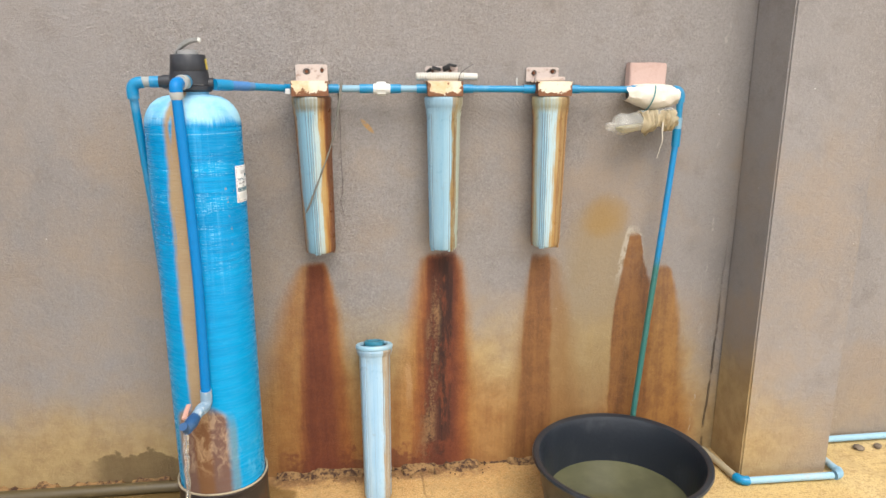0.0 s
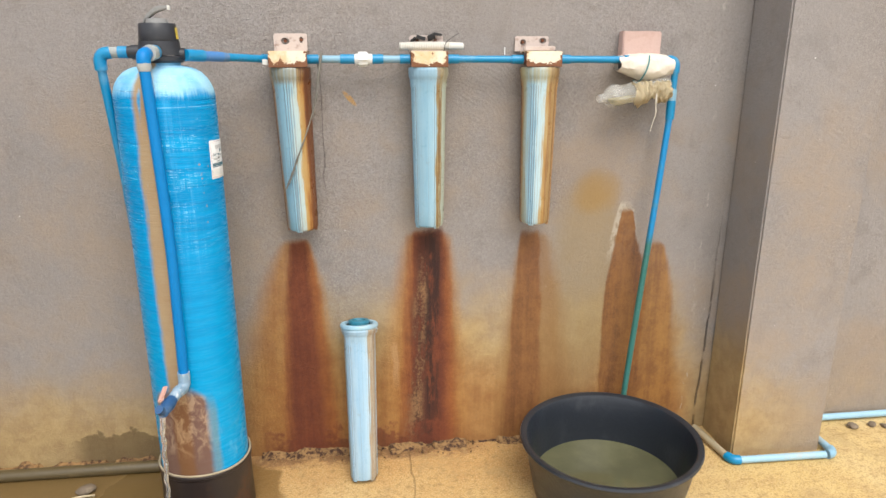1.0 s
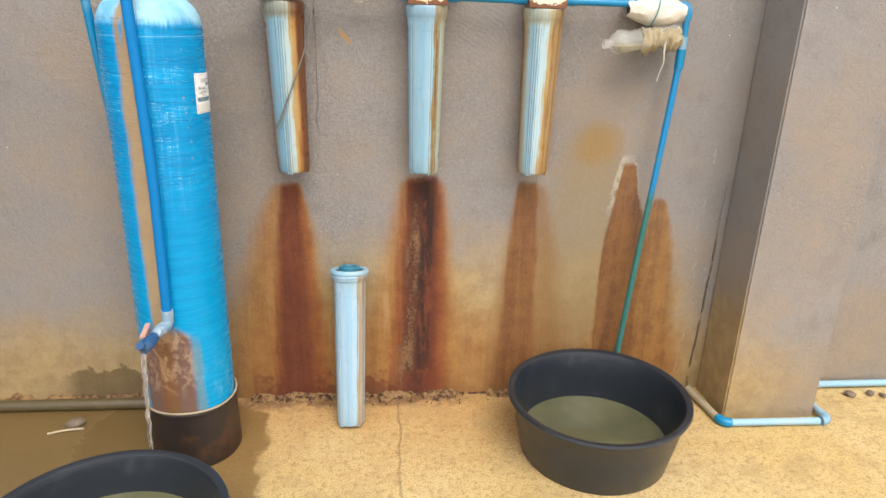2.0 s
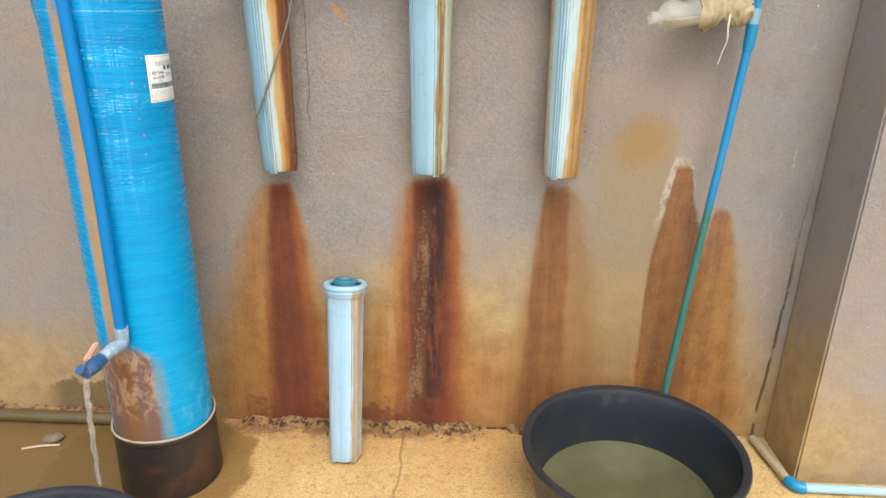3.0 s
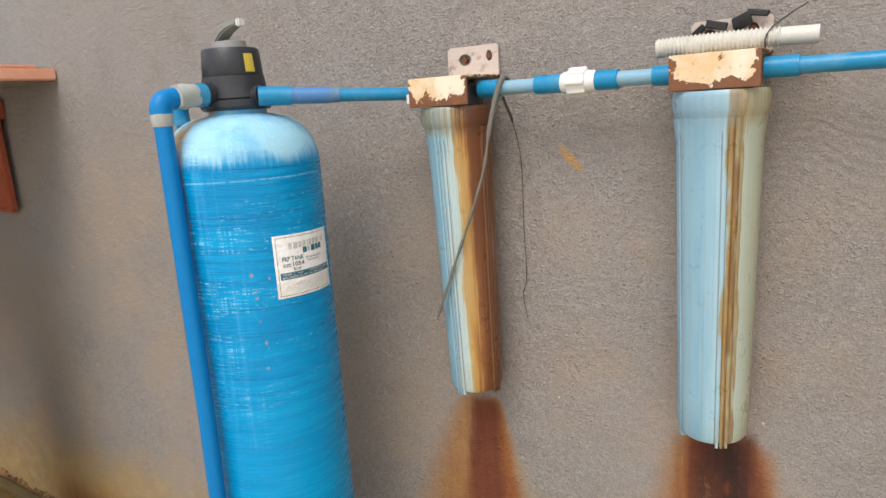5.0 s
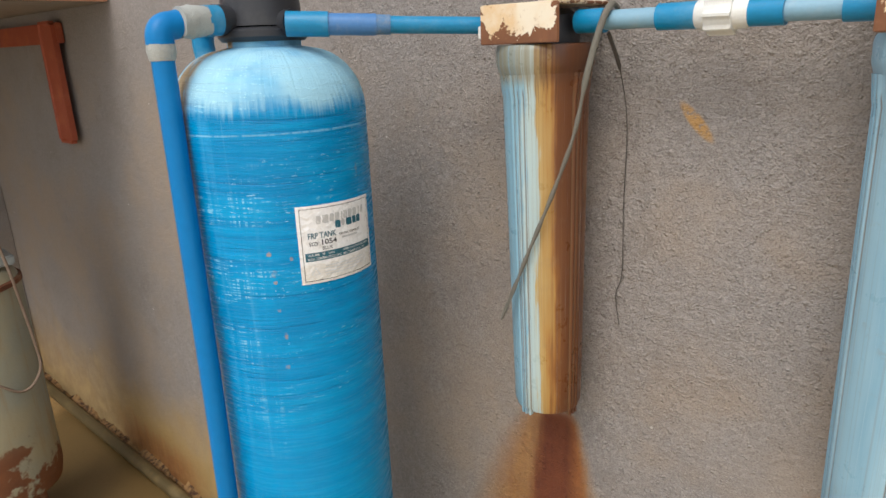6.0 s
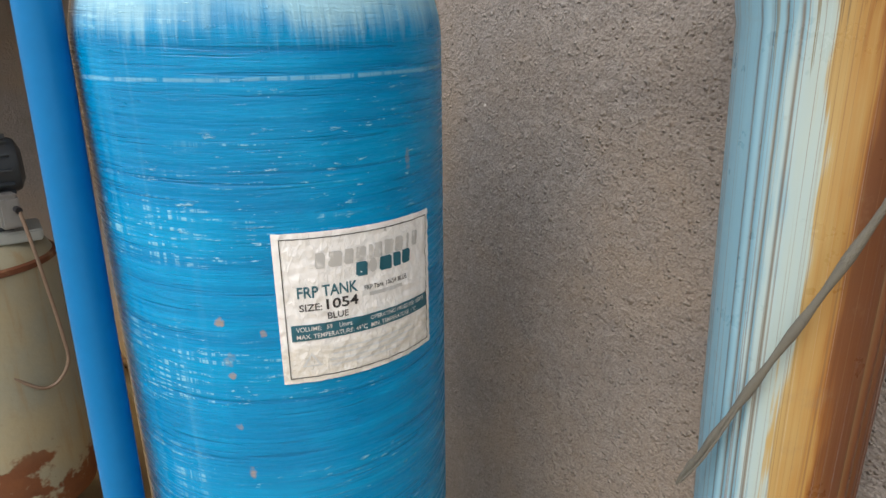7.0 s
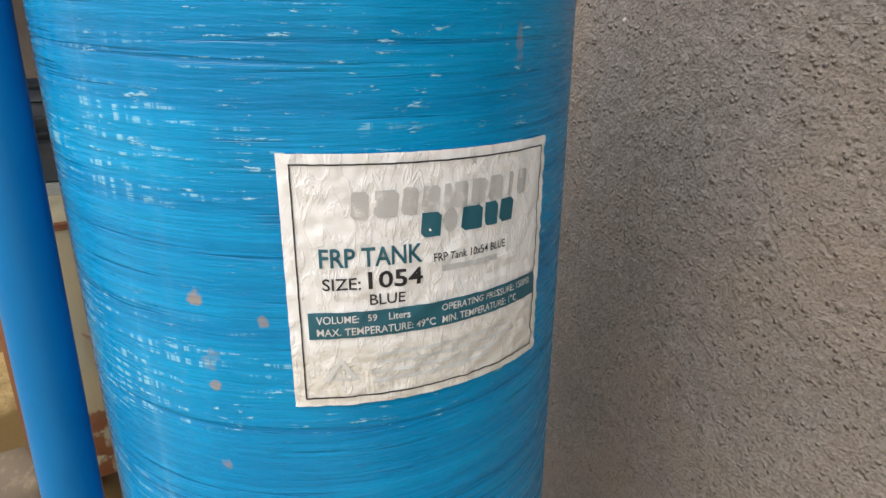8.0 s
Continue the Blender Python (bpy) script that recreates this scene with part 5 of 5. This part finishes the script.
PEEL_LOCAL = peeling_local()
wall_filter(-0.224, H1, -98, "pale blue filter housing heavily streaked with brown rust on peeling bracket", [(-0.016, 1.517, 0.013, 0.8), (0.034, 1.521, 0.006, 1.6)], (-0.052, 0.052, 1.540), 0.0, -1.1)
wall_filter(0.209, H2, -64, "pale blue filter housing with ochre streaks on a peeling bracket", [(-0.03, 1.517, 0.008, 1.0), (0.03, 1.519, 0.007, 1.2)], (-0.055, 0.055, 1.536), 0.01)
wall_filter(0.575, H3, -119, "pale blue filter housing half covered in rust on peeling bracket", [(-0.045, 1.515, 0.010, 1.0), (0.022, 1.520, 0.012, 0.8)], (-0.072, 0.042, 1.534), 0.01)

# black tape and a length of white hose behind the second filter
bm = bmesh.new()
for i, (x, z, w, h, r) in enumerate(((0.19, 1.528, 0.03, 0.012, 14), (0.225, 1.53, 0.026, 0.018, -20), (0.245, 1.538, 0.03, 0.008, 8), (0.165, 1.522, 0.02, 0.010, -35))):
    mm = Matrix.Translation((x, WALL - 0.016, z)) @ Matrix.Rotation(radians(r), 4, "Y") @ Matrix.Diagonal((w, 0.006, h, 1))
    bmesh.ops.create_cube(bm, size=1, matrix=mm)
bmesh.ops.bevel(bm, geom=bm.edges[:], offset=0.0015, segments=1, affect="EDGES")
bmesh.ops.subdivide_edges(bm, edges=bm.edges[:], cuts=1)
roughen(bm, 0.003, 60)
solid("tape_scrap", bm, TANGLE, "crumpled black tape caught on the filter bracket", "tape").location.z = DROP
hs = thing("hose", (0, 0, DROP), "short length of dirty white corrugated hose lying on the bracket", "hose")
pts, rad = [], []
for i in range(150):
    f = i / 149
    pts.append((0.118 + 0.206 * f, 2.372 + 0.018 * f, 1.5005 + 0.002 * math.sin(f * 3)))
    rad.append(0.0128 + 0.0011 * (1 if (i // 2) % 2 else -1) if f < 0.78 else 0.0122)
part("tube", tube(pts, rad, 20), plain("dirty_white_hose", (0.62, 0.60, 0.54), 0.6, 0, 0.45, (0.40, 0.35, 0.26), 30), hs)
part("tie", tube(curve_points([(0.262, 2.376, 1.486), (0.262, 2.370, 1.500), (0.27, 2.376, 1.515), (0.29, 2.38, 1.53), (0.31, 2.385, 1.542)]), 0.0012, 8), WIRE, hs, "dark wire tie")

# rag and white scraps on the third bracket
bm = box(0.528, 0.632, 2.392, 2.412, 1.487, 1.503, 0.003)
bmesh.ops.subdivide_edges(bm, edges=bm.edges[:], cuts=2)
roughen(bm, 0.002, 50)
solid("pipe_clamp", bm, STEEL_WHITE, "white painted steel clamp with rust spots on the bracket", "clamp").location.z = DROP

# ---- standing filter housing ----
lean = math.degrees(math.atan2(0.105, 0.54))
sf = thing("filter_housing", (-0.041, 2.352, 0.5390), "pale blue spare filter housing leaning upright against the wall", "filter housing", turn=(-lean, 0, 0))
filter_housing(sf, H4, -48, 0.545, 0.0550, 0.010, 0.002)
part("rim_ring", lathe([(0.050, 0.0005), (0.064, 0.0005), (0.066, 0.004), (0.066, 0.012), (0.063, 0.016), (0.050, 0.016), (0.048, 0.01)], 64), PVC_LIGHT, sf)
# black disc stands in for the shade between rim and cap
part("gap_shade", lathe([(0.0, 0.0012), (0.0495, 0.0012), (0.0495, 0.004), (0.0, 0.004)], 48), BLACK, sf, "black disc standing for the shade in the rim's gap")
part("plug", lathe([(0.0, 0.0045), (0.036, 0.0045), (0.036, 0.024), (0.033, 0.027), (0.024, 0.027), (0.022, 0.022), (0.0, 0.022)], 48), plain("teal_plastic", (0.02, 0.18, 0.26), 0.4, 0, 0.3, (0.25, 0.36, 0.4), 30), sf, "dark teal inner cap")

# ---- cords ----
cd = thing("cord", (0, 0, DROP), "frayed grey cord hanging from the pipe across the first filter", "cord")
cpts = curve_points([(-0.128, 2.392, 1.452), (-0.126, 2.362, 1.4795), (-0.128, 2.338, 1.462), (-0.138, 2.322, 1.40), (-0.150, 2.316, 1.33), (-0.177, 2.309, 1.25), (-0.209, 2.304, 1.17), (-0.238, 2.303, 1.10), (-0.256, 2.305, 1.060)], 8)
crad = [0.0042 if 8 < i < 26 else 0.0026 + 0.0006 * math.sin(i * 1.3) for i in range(len(cpts))]
crad[-3:] = [0.0022, 0.0016, 0.0008]
part("strand", tube(cpts, crad, 10), STRING, cd)
part("strand", tube(curve_points([(-0.209, 2.3025, 1.17), (-0.234, 2.299, 1.10), (-0.250, 2.300, 1.068)], 6), 0.001, 6), STRING, cd)
wr = thing("wire", (-0.03, 0, DROP), "thin dark wire hanging from the pipe down the wall", "wire")
part("strand", tube(curve_points([(-0.108, 2.372, 1.447), (-0.107, 2.405, 1.40), (-0.106, 2.428, 1.33), (-0.107, 2.4305, 1.22), (-0.105, 2.4305, 1.12), (-0.113, 2.4305, 1.085), (-0.106, 2.4305, 1.04)], 8), [0.0026] * 8 + [0.0007] * 41, 8), WIRE, wr)

# ---- block, sacking and bottle on the last head ----
bm = box(0.852, 0.985, WALL - 0.045, WALL - 0.002, 1.455, 1.546, 0.004)
bmesh.ops.subdivide_edges(bm, edges=bm.edges[:], cuts=2)
roughen(bm, 0.0025, 30)
solid("mounting_block", bm, PINK, "dusty pink mounting block fixed to the wall", "block").location = (0.008, 0, -0.016)
bm = bmesh.new()
N, K = 46, 30
rings = []
for i in range(N + 1):
    f = i / N
    x = 0.832 + 0.185 * f
    ry = 0.052 * (0.70 + 0.35 * math.sin(f * math.pi * 0.8)) * (1 - 0.10 * f)
    rz = 0.038 * (0.62 + 0.42 * math.sin(f * math.pi * 0.85)) * (1.0 if f < 0.9 else 0.92)
    ring = []
    for j in range(K):
        a = 2 * math.pi * j / K
        q = 1 + 0.10 * noise.noise(Vector((f * 5, math.cos(a) * 2, math.sin(a) * 2))) + 0.03 * math.sin(a * 9 + f * 14)
        sag = -0.012 * math.sin(f * math.pi) * (1 if math.sin(a) < 0 else 0.3)
        ring.append(bm.verts.new((x + 0.008 * noise.noise(Vector((a, f * 4, 2))), 2.372 + ry * math.cos(a) * q, 1.446 - 0.008 * f + rz * math.sin(a) * q + sag)))
    rings.append(ring)
for a, b in zip(rings, rings[1:]):
    for j in range(K):
        bm.faces.new((a[j], a[(j + 1) % K], b[(j + 1) % K], b[j]))
bm.faces.new(rings[-1])
wrap = thing("sack_wrap", (0.006, 0, -0.018), "cream sacking wrapped round the last pipe joint, stained brown", "sacking")
part("cloth", bm, SACK, wrap)
loop = [(0.916 + 0.014 * math.sin(a) , 2.372 + 0.0545 * math.cos(a), 1.435 + 0.0505 * math.sin(a)) for a in (math.pi * (0.75 + 0.9 * i / 24) for i in range(25))]
part("stripe", tube(loop, 0.0022, 8), plain("teal_thread", (0.06, 0.25, 0.27), 0.8), wrap, "teal woven stripe")
# solid black bar stands in for the shade in the wrap's open end
part("hollow_shade", tube([(0.842, 2.366, 1.444), (0.90, 2.366, 1.446)], [0.022, 0.026], 20), TANGLE, wrap, "black filler standing for the shade inside the open wrap")

bt = thing("plastic_bottle", (0.758, 2.305, 1.318), "clear crushed plastic bottle tied below the sacking", "bottle", turn=(0, 83, 12))
bp = [(0.009, 0.0), (0.0135, 0.0), (0.0135, 0.006), (0.0155, 0.007), (0.0155, 0.010), (0.0135, 0.011), (0.0135, 0.022), (0.017, 0.025), (0.030, 0.036), (0.038, 0.052), (0.039, 0.072), (0.036, 0.088), (0.033, 0.094), (0.036, 0.10), (0.036, 0.12), (0.033, 0.126), (0.036, 0.134), (0.036, 0.17), (0.034, 0.2), (0.036, 0.24), (0.030, 0.256), (0.0, 0.25)]
bm = lathe(bp, 40)
for v in bm.verts:
    if v.co.z > 0.03:
        v.co += noise.noise_vector(v.co * 28) * 0.009
        v.co.x *= 0.95
part("shell", bm, CLEAR, bt)
bm = lathe([(0.0, 0.045), (0.026, 0.047), (0.035, 0.062), (0.033, 0.13), (0.031, 0.2), (0.0, 0.21)], 32)
for v in bm.verts:
    v.co.x = max(v.co.x * 0.88, 0.010)
part("residue", bm, plain("yellow_residue", (0.42, 0.37, 0.20), 0.5, 0, 0.4, (0.6, 0.56, 0.42), 30), bt, "yellowish silt in the bottle")
bm = bmesh.new()
rows = []
for i in range(29):
    f = i / 28
    x = 0.872 + 0.128 * f
    row = []
    for j in range(17):
        g_ = j / 16
        a = math.pi * (0.30 + (0.80 + 0.38 * math.sin(f * 5.2 + 0.6) ** 2) * g_)
        rr = 0.041 - 0.006 * f + 0.007 * noise.noise(Vector((f * 7, g_ * 5, 8))) + 0.003 * math.sin(f * 40 + g_ * 5)
        cut = 0.012 * noise.noise(Vector((f * 11, 5, 1))) if j == 16 else 0
        row.append(bm.verts.new((x + 0.012 * noise.noise(Vector((f * 3, g_ * 6, 4))), 2.332 + rr * math.cos(a), 1.361 - 0.012 + rr * math.sin(a) * 0.95 + cut + 0.01 * f)))
    rows.append(row)
for a, b in zip(rows, rows[1:]):
    for j in range(16):
        bm.faces.new((a[j], a[j + 1], b[j + 1], b[j]))
bmesh.ops.solidify(bm, geom=bm.faces[:], thickness=0.0025)
rg = thing("rag", (0.006, 0, -0.02), "cream rag tied round the bottle with a hanging string", "rag")
part("cloth", bm, RAG, rg)
part("string", tube(curve_points([(0.943, 2.292, 1.352), (0.940, 2.286, 1.32), (0.943, 2.286, 1.29), (0.936, 2.288, 1.262), (0.930, 2.29, 1.232)], 6), [0.003] * 6 + [0.0022] * 6 + [0.0014] * 13, 8), PALE_STRING, rg, "pale hanging string")


# ---- basins ----
def basin(x, y, label, water_z, rim_r=0.300, h=0.222):
    b = thing("basin", (x, y, 0), label, "basin", "basins on the floor")
    R, B = rim_r, rim_r - 0.052
    outer = [(0.0, 0.004), (B - 0.02, 0.003), (B - 0.004, 0.0), (B, 0.006), (B + (R - 0.012 - B) * 0.5, h * 0.48), (R - 0.014, h - 0.022), (R - 0.010, h - 0.018), (R, h - 0.016), (R + 0.003, h - 0.008), (R, h - 0.001), (R - 0.008, h), (R - 0.020, h - 0.006), (R - 0.027, h - 0.024)]
    inner = [(B + (R - 0.030 - B) * 0.5, h * 0.48), (B - 0.006, 0.020), (B - 0.02, 0.010), (0.0, 0.010)]
    bm = lathe(outer + inner, 96)
    for v in bm.verts:
        a = math.atan2(v.co.y, v.co.x)
        s = 1 + 0.012 * math.sin(2 * a + 0.6) * v.co.z / h
        v.co.x, v.co.y = v.co.x * s, v.co.y * s
    part("tub", bm, RUBBER, b)
    f = (water_z - 0.02) / (h * 0.48 - 0.02)
    wr_ = (B - 0.006) + ((B + (R - 0.030 - B) * 0.5) - (B - 0.006)) * f
    part("water", lathe([(wr_ + 0.001, water_z), (wr_ * 0.6, water_z), (0.0, water_z)], 72), POOL, b, "cloudy greenish water")
    return b


basin(0.790, 2.072, "large black rubber basin holding shallow cloudy water on the floor", 0.048)
basin(-0.612, 1.535, "black rubber basin catching the tap water on the floor", 0.11)

# ---- litter in the muddy pool ----
lf = thing("twig", (-1.01, 2.25, 0), "pale dry twig lying in the muddy pool", "twig")
part("stick", tube(curve_points([(-0.06, -0.015, 0.003), (0.0, 0.0, 0.006), (0.05, 0.008, 0.004)]), 0.004, 8), plain("pale_twig", (0.5, 0.42, 0.28), 0.8, 0, 0.4, (0.25, 0.16, 0.08), 40), lf)
bm = stone_mesh(0.022, 8.0)
ob = solid("stone", bm, STONE, "brown stone in the muddy pool", "stone")
ob.matrix_basis = pose(-1.00, 2.285, 0.012, 0, 0, 30)

# ---- terracotta ledge on the wall over the pump ----
lg = thing("wall_slab", (0, 0, 0), "concrete slab over the pump with a peach edge and dark red bracket", "slab")
SOFFIT = plain("slab_concrete", (0.30, 0.26, 0.22), 0.85, 0, 0.5, (0.16, 0.13, 0.10), 14, 0.6)
part("slab", box(-2.998, -1.6625, 1.5, WALL - 0.002, 1.560, 1.600, 0.004), SOFFIT, lg)
edge = box(-1.662, -1.640, 1.5, WALL - 0.002, 1.562, 1.596, 0.004)
part("edge", edge, TERRA_LIT, lg, "peach edge of the slab, terracotta toned as lit")
part("edge_cap", box(-1.664, -1.650, 1.5, WALL - 0.05, 1.5962, 1.606, 0.003), TERRA_LIT, lg, "peach lip on the slab's edge, terracotta toned as lit")
part("beam", box(-2.998, -1.99, WALL - 0.022, WALL - 0.003, 1.465, 1.525, 0.003), TERRA_SHADED, lg, "dark red beam, terracotta toned as shaded")
part("bracket", box(-2.11, -2.0, WALL - 0.030, WALL - 0.0225, 1.160, 1.53, 0.012, 3), TERRA_SHADED, lg, "dark red bracket, terracotta toned as shaded")

# ---- pressure tank with pump motor ----
PTX, PTY, PTR = -1.95, 1.99, 0.165
pt = thing("pressure_tank", (PTX, PTY, 0), "grey-green steel pressure tank with rust patches and a domed top", "pressure tank")
k = Mat("pressure_tank_paint", 0.6)
nz = k.xyz()
patchy = k.ramp(k.op("ADD", k.noise(4, 5, 0.65), k.ramp(nz[2], 0.45, 0.05, 0, 0.16)), 0.56, 0.60)
side = k.ramp(nz[1], -0.06, -0.10)
bare = k.op("MAXIMUM", k.op("MULTIPLY", patchy, k.ramp(nz[2], 0.5, 0.3)), k.op("MULTIPLY", side, k.ramp(k.noise(5, 5, 0.6), 0.30, 0.38)))
c = k.mix(k.ramp(k.noise(3, 4), 0.35, 0.65), (0.28, 0.29, 0.23), (0.36, 0.31, 0.19))
c = k.mix(k.op("MULTIPLY", k.ramp(k.noise(1, 4, 0.6, k.scaled(26, 26, 2.5)), 0.52, 0.7), 0.5), c, (0.30, 0.18, 0.07))
c = k.mix(bare, c, k.mix(k.noise(20, 5), (0.10, 0.035, 0.018), (0.24, 0.09, 0.03)))
k.done(c, 0.6, k.bump(k.op("SUBTRACT", k.noise(60), bare), 0.4, 0.003))
prof = [(0.0, 0.12), (PTR * 0.6, 0.125), (PTR * 0.95, 0.16), (PTR, 0.2), (PTR, 0.80), (PTR * 0.985, 0.82), (PTR * 0.9, 0.85), (PTR * 0.6, 0.878), (0.0, 0.885)]
part("vessel", lathe(prof, 64), k.m, pt)
part("weld_ring", lathe([(PTR - 0.004, 0.806), (PTR + 0.004, 0.810), (PTR + 0.004, 0.822), (PTR - 0.004, 0.826)], 64), RUST, pt, "rusty weld ring")
for i in range(3):
    a = 2 * math.pi * i / 3 + 0.4
    part("leg", tube([(PTR * 0.8 * math.cos(a), PTR * 0.8 * math.sin(a), 0.0), (PTR * 0.8 * math.cos(a), PTR * 0.8 * math.sin(a), 0.16)], 0.022, 12), RUST, pt, "rusty steel leg")
pm = thing("pump_motor", (PTX + 0.05, PTY + 0.03, 0.89), "dark finned electric pump motor mounted on the pressure tank", "pump", turn=(0, 0, 86))
part("mount", box(-0.11, 0.11, -0.06, 0.06, -0.022, 0.006, 0.004), CEMENT, pm, "pale cement-coated mount")
barrel = lathe([(0.0, -0.12), (0.035, -0.12), (0.058, -0.108), (0.063, -0.095), (0.063, 0.08), (0.058, 0.09), (0.035, 0.10), (0.0, 0.10)], 40)
bmesh.ops.transform(barrel, matrix=Matrix.Translation((0, 0, 0.155)) @ Matrix.Rotation(math.pi / 2, 4, "Y"), verts=barrel.verts)
part("barrel", barrel, MOTOR, pm)
for i in range(12):
    a = radians(-80 + 320 * i / 11 - 90)
    fin = box(-0.09, 0.075, -0.0018, 0.0018, 0.061, 0.073)
    bmesh.ops.transform(fin, matrix=Matrix.Translation((0, 0, 0.155)) @ Matrix.Rotation(a, 4, "X"), verts=fin.verts)
    part("fin", fin, MOTOR, pm)
foot = box(-0.06, 0.06, -0.04, 0.04, 0.005, 0.10, 0.006)
part("foot", foot, MOTOR, pm)
jb = thing("junction_box", (PTX + 0.115, PTY + 0.075, 0.955), "grey plastic junction box beside the pump motor", "junction box", turn=(0, 0, 10))
part("case", box(-0.022, 0.022, -0.022, 0.022, -0.045, 0.03, 0.005), GREY, jb)
part("cover", box(-0.020, 0.020, -0.020, 0.020, 0.0302, 0.035, 0.002), GREY, jb)
part("gland", tube([(0.020, 0.012, 0.0), (0.036, 0.013, -0.002)], 0.008, 12), BLACK, jb, "black cable gland")
cb = thing("cable", (0, 0, 0), "brown electric cable looping down beside the pressure tank", "cable")
gx, gy = PTX + 0.149, PTY + 0.095
part("strand", tube(curve_points([(gx - 0.004, gy, 0.950), (gx + 0.012, gy + 0.01, 0.86), (gx + 0.01, gy + 0.02, 0.76), (gx + 0.01, gy + 0.03, 0.64), (gx + 0.01, gy + 0.03, 0.56), (gx + 0.01, gy - 0.01, 0.51), (gx + 0.015, gy - 0.06, 0.53), (gx + 0.005, gy - 0.12, 0.62), (gx + 0.0, gy - 0.12, 0.80), (gx - 0.02, gy - 0.10, 0.95), (gx - 0.05, gy - 0.12, 1.08), (gx - 0.15, gy - 0.2, 1.16)], 8), 0.0042, 10), BROWN_WIRE, cb)
for i, (x, y, r) in enumerate(((-1.55, 2.20, 0.05), (-1.47, 2.26, 0.035), (-1.66, 1.87, 0.05), (-1.72, 1.80, 0.06), (-1.80, 1.76, 0.045), (-1.5, 2.32, 0.03), (-1.42, 2.34, 0.025), (-1.86, 1.80, 0.06), (-2.08, 1.80, 0.085), (-2.05, 1.90, 0.06), (-2.2, 1.86, 0.07))):
    ob = solid("rubble", stone_mesh(r, 20 + i * 2.3), STONE, "broken brown rubble on the floor beside the pressure tank", "rubble")
    ob.matrix_basis = pose(x, y, r * 0.5, 0, 0, 50 * i)
    tagged(ob, group="rubble round the pressure tank")
bs = thing("blue_pipe_offcut", (0, 0, 0), "blue pipe offcut lying by the wall near the pressure tank", "pipe")
part("pipe", tube([(-1.60, 2.33, 0.03), (-1.38, 2.30, 0.02)], 0.018), PVC, bs)
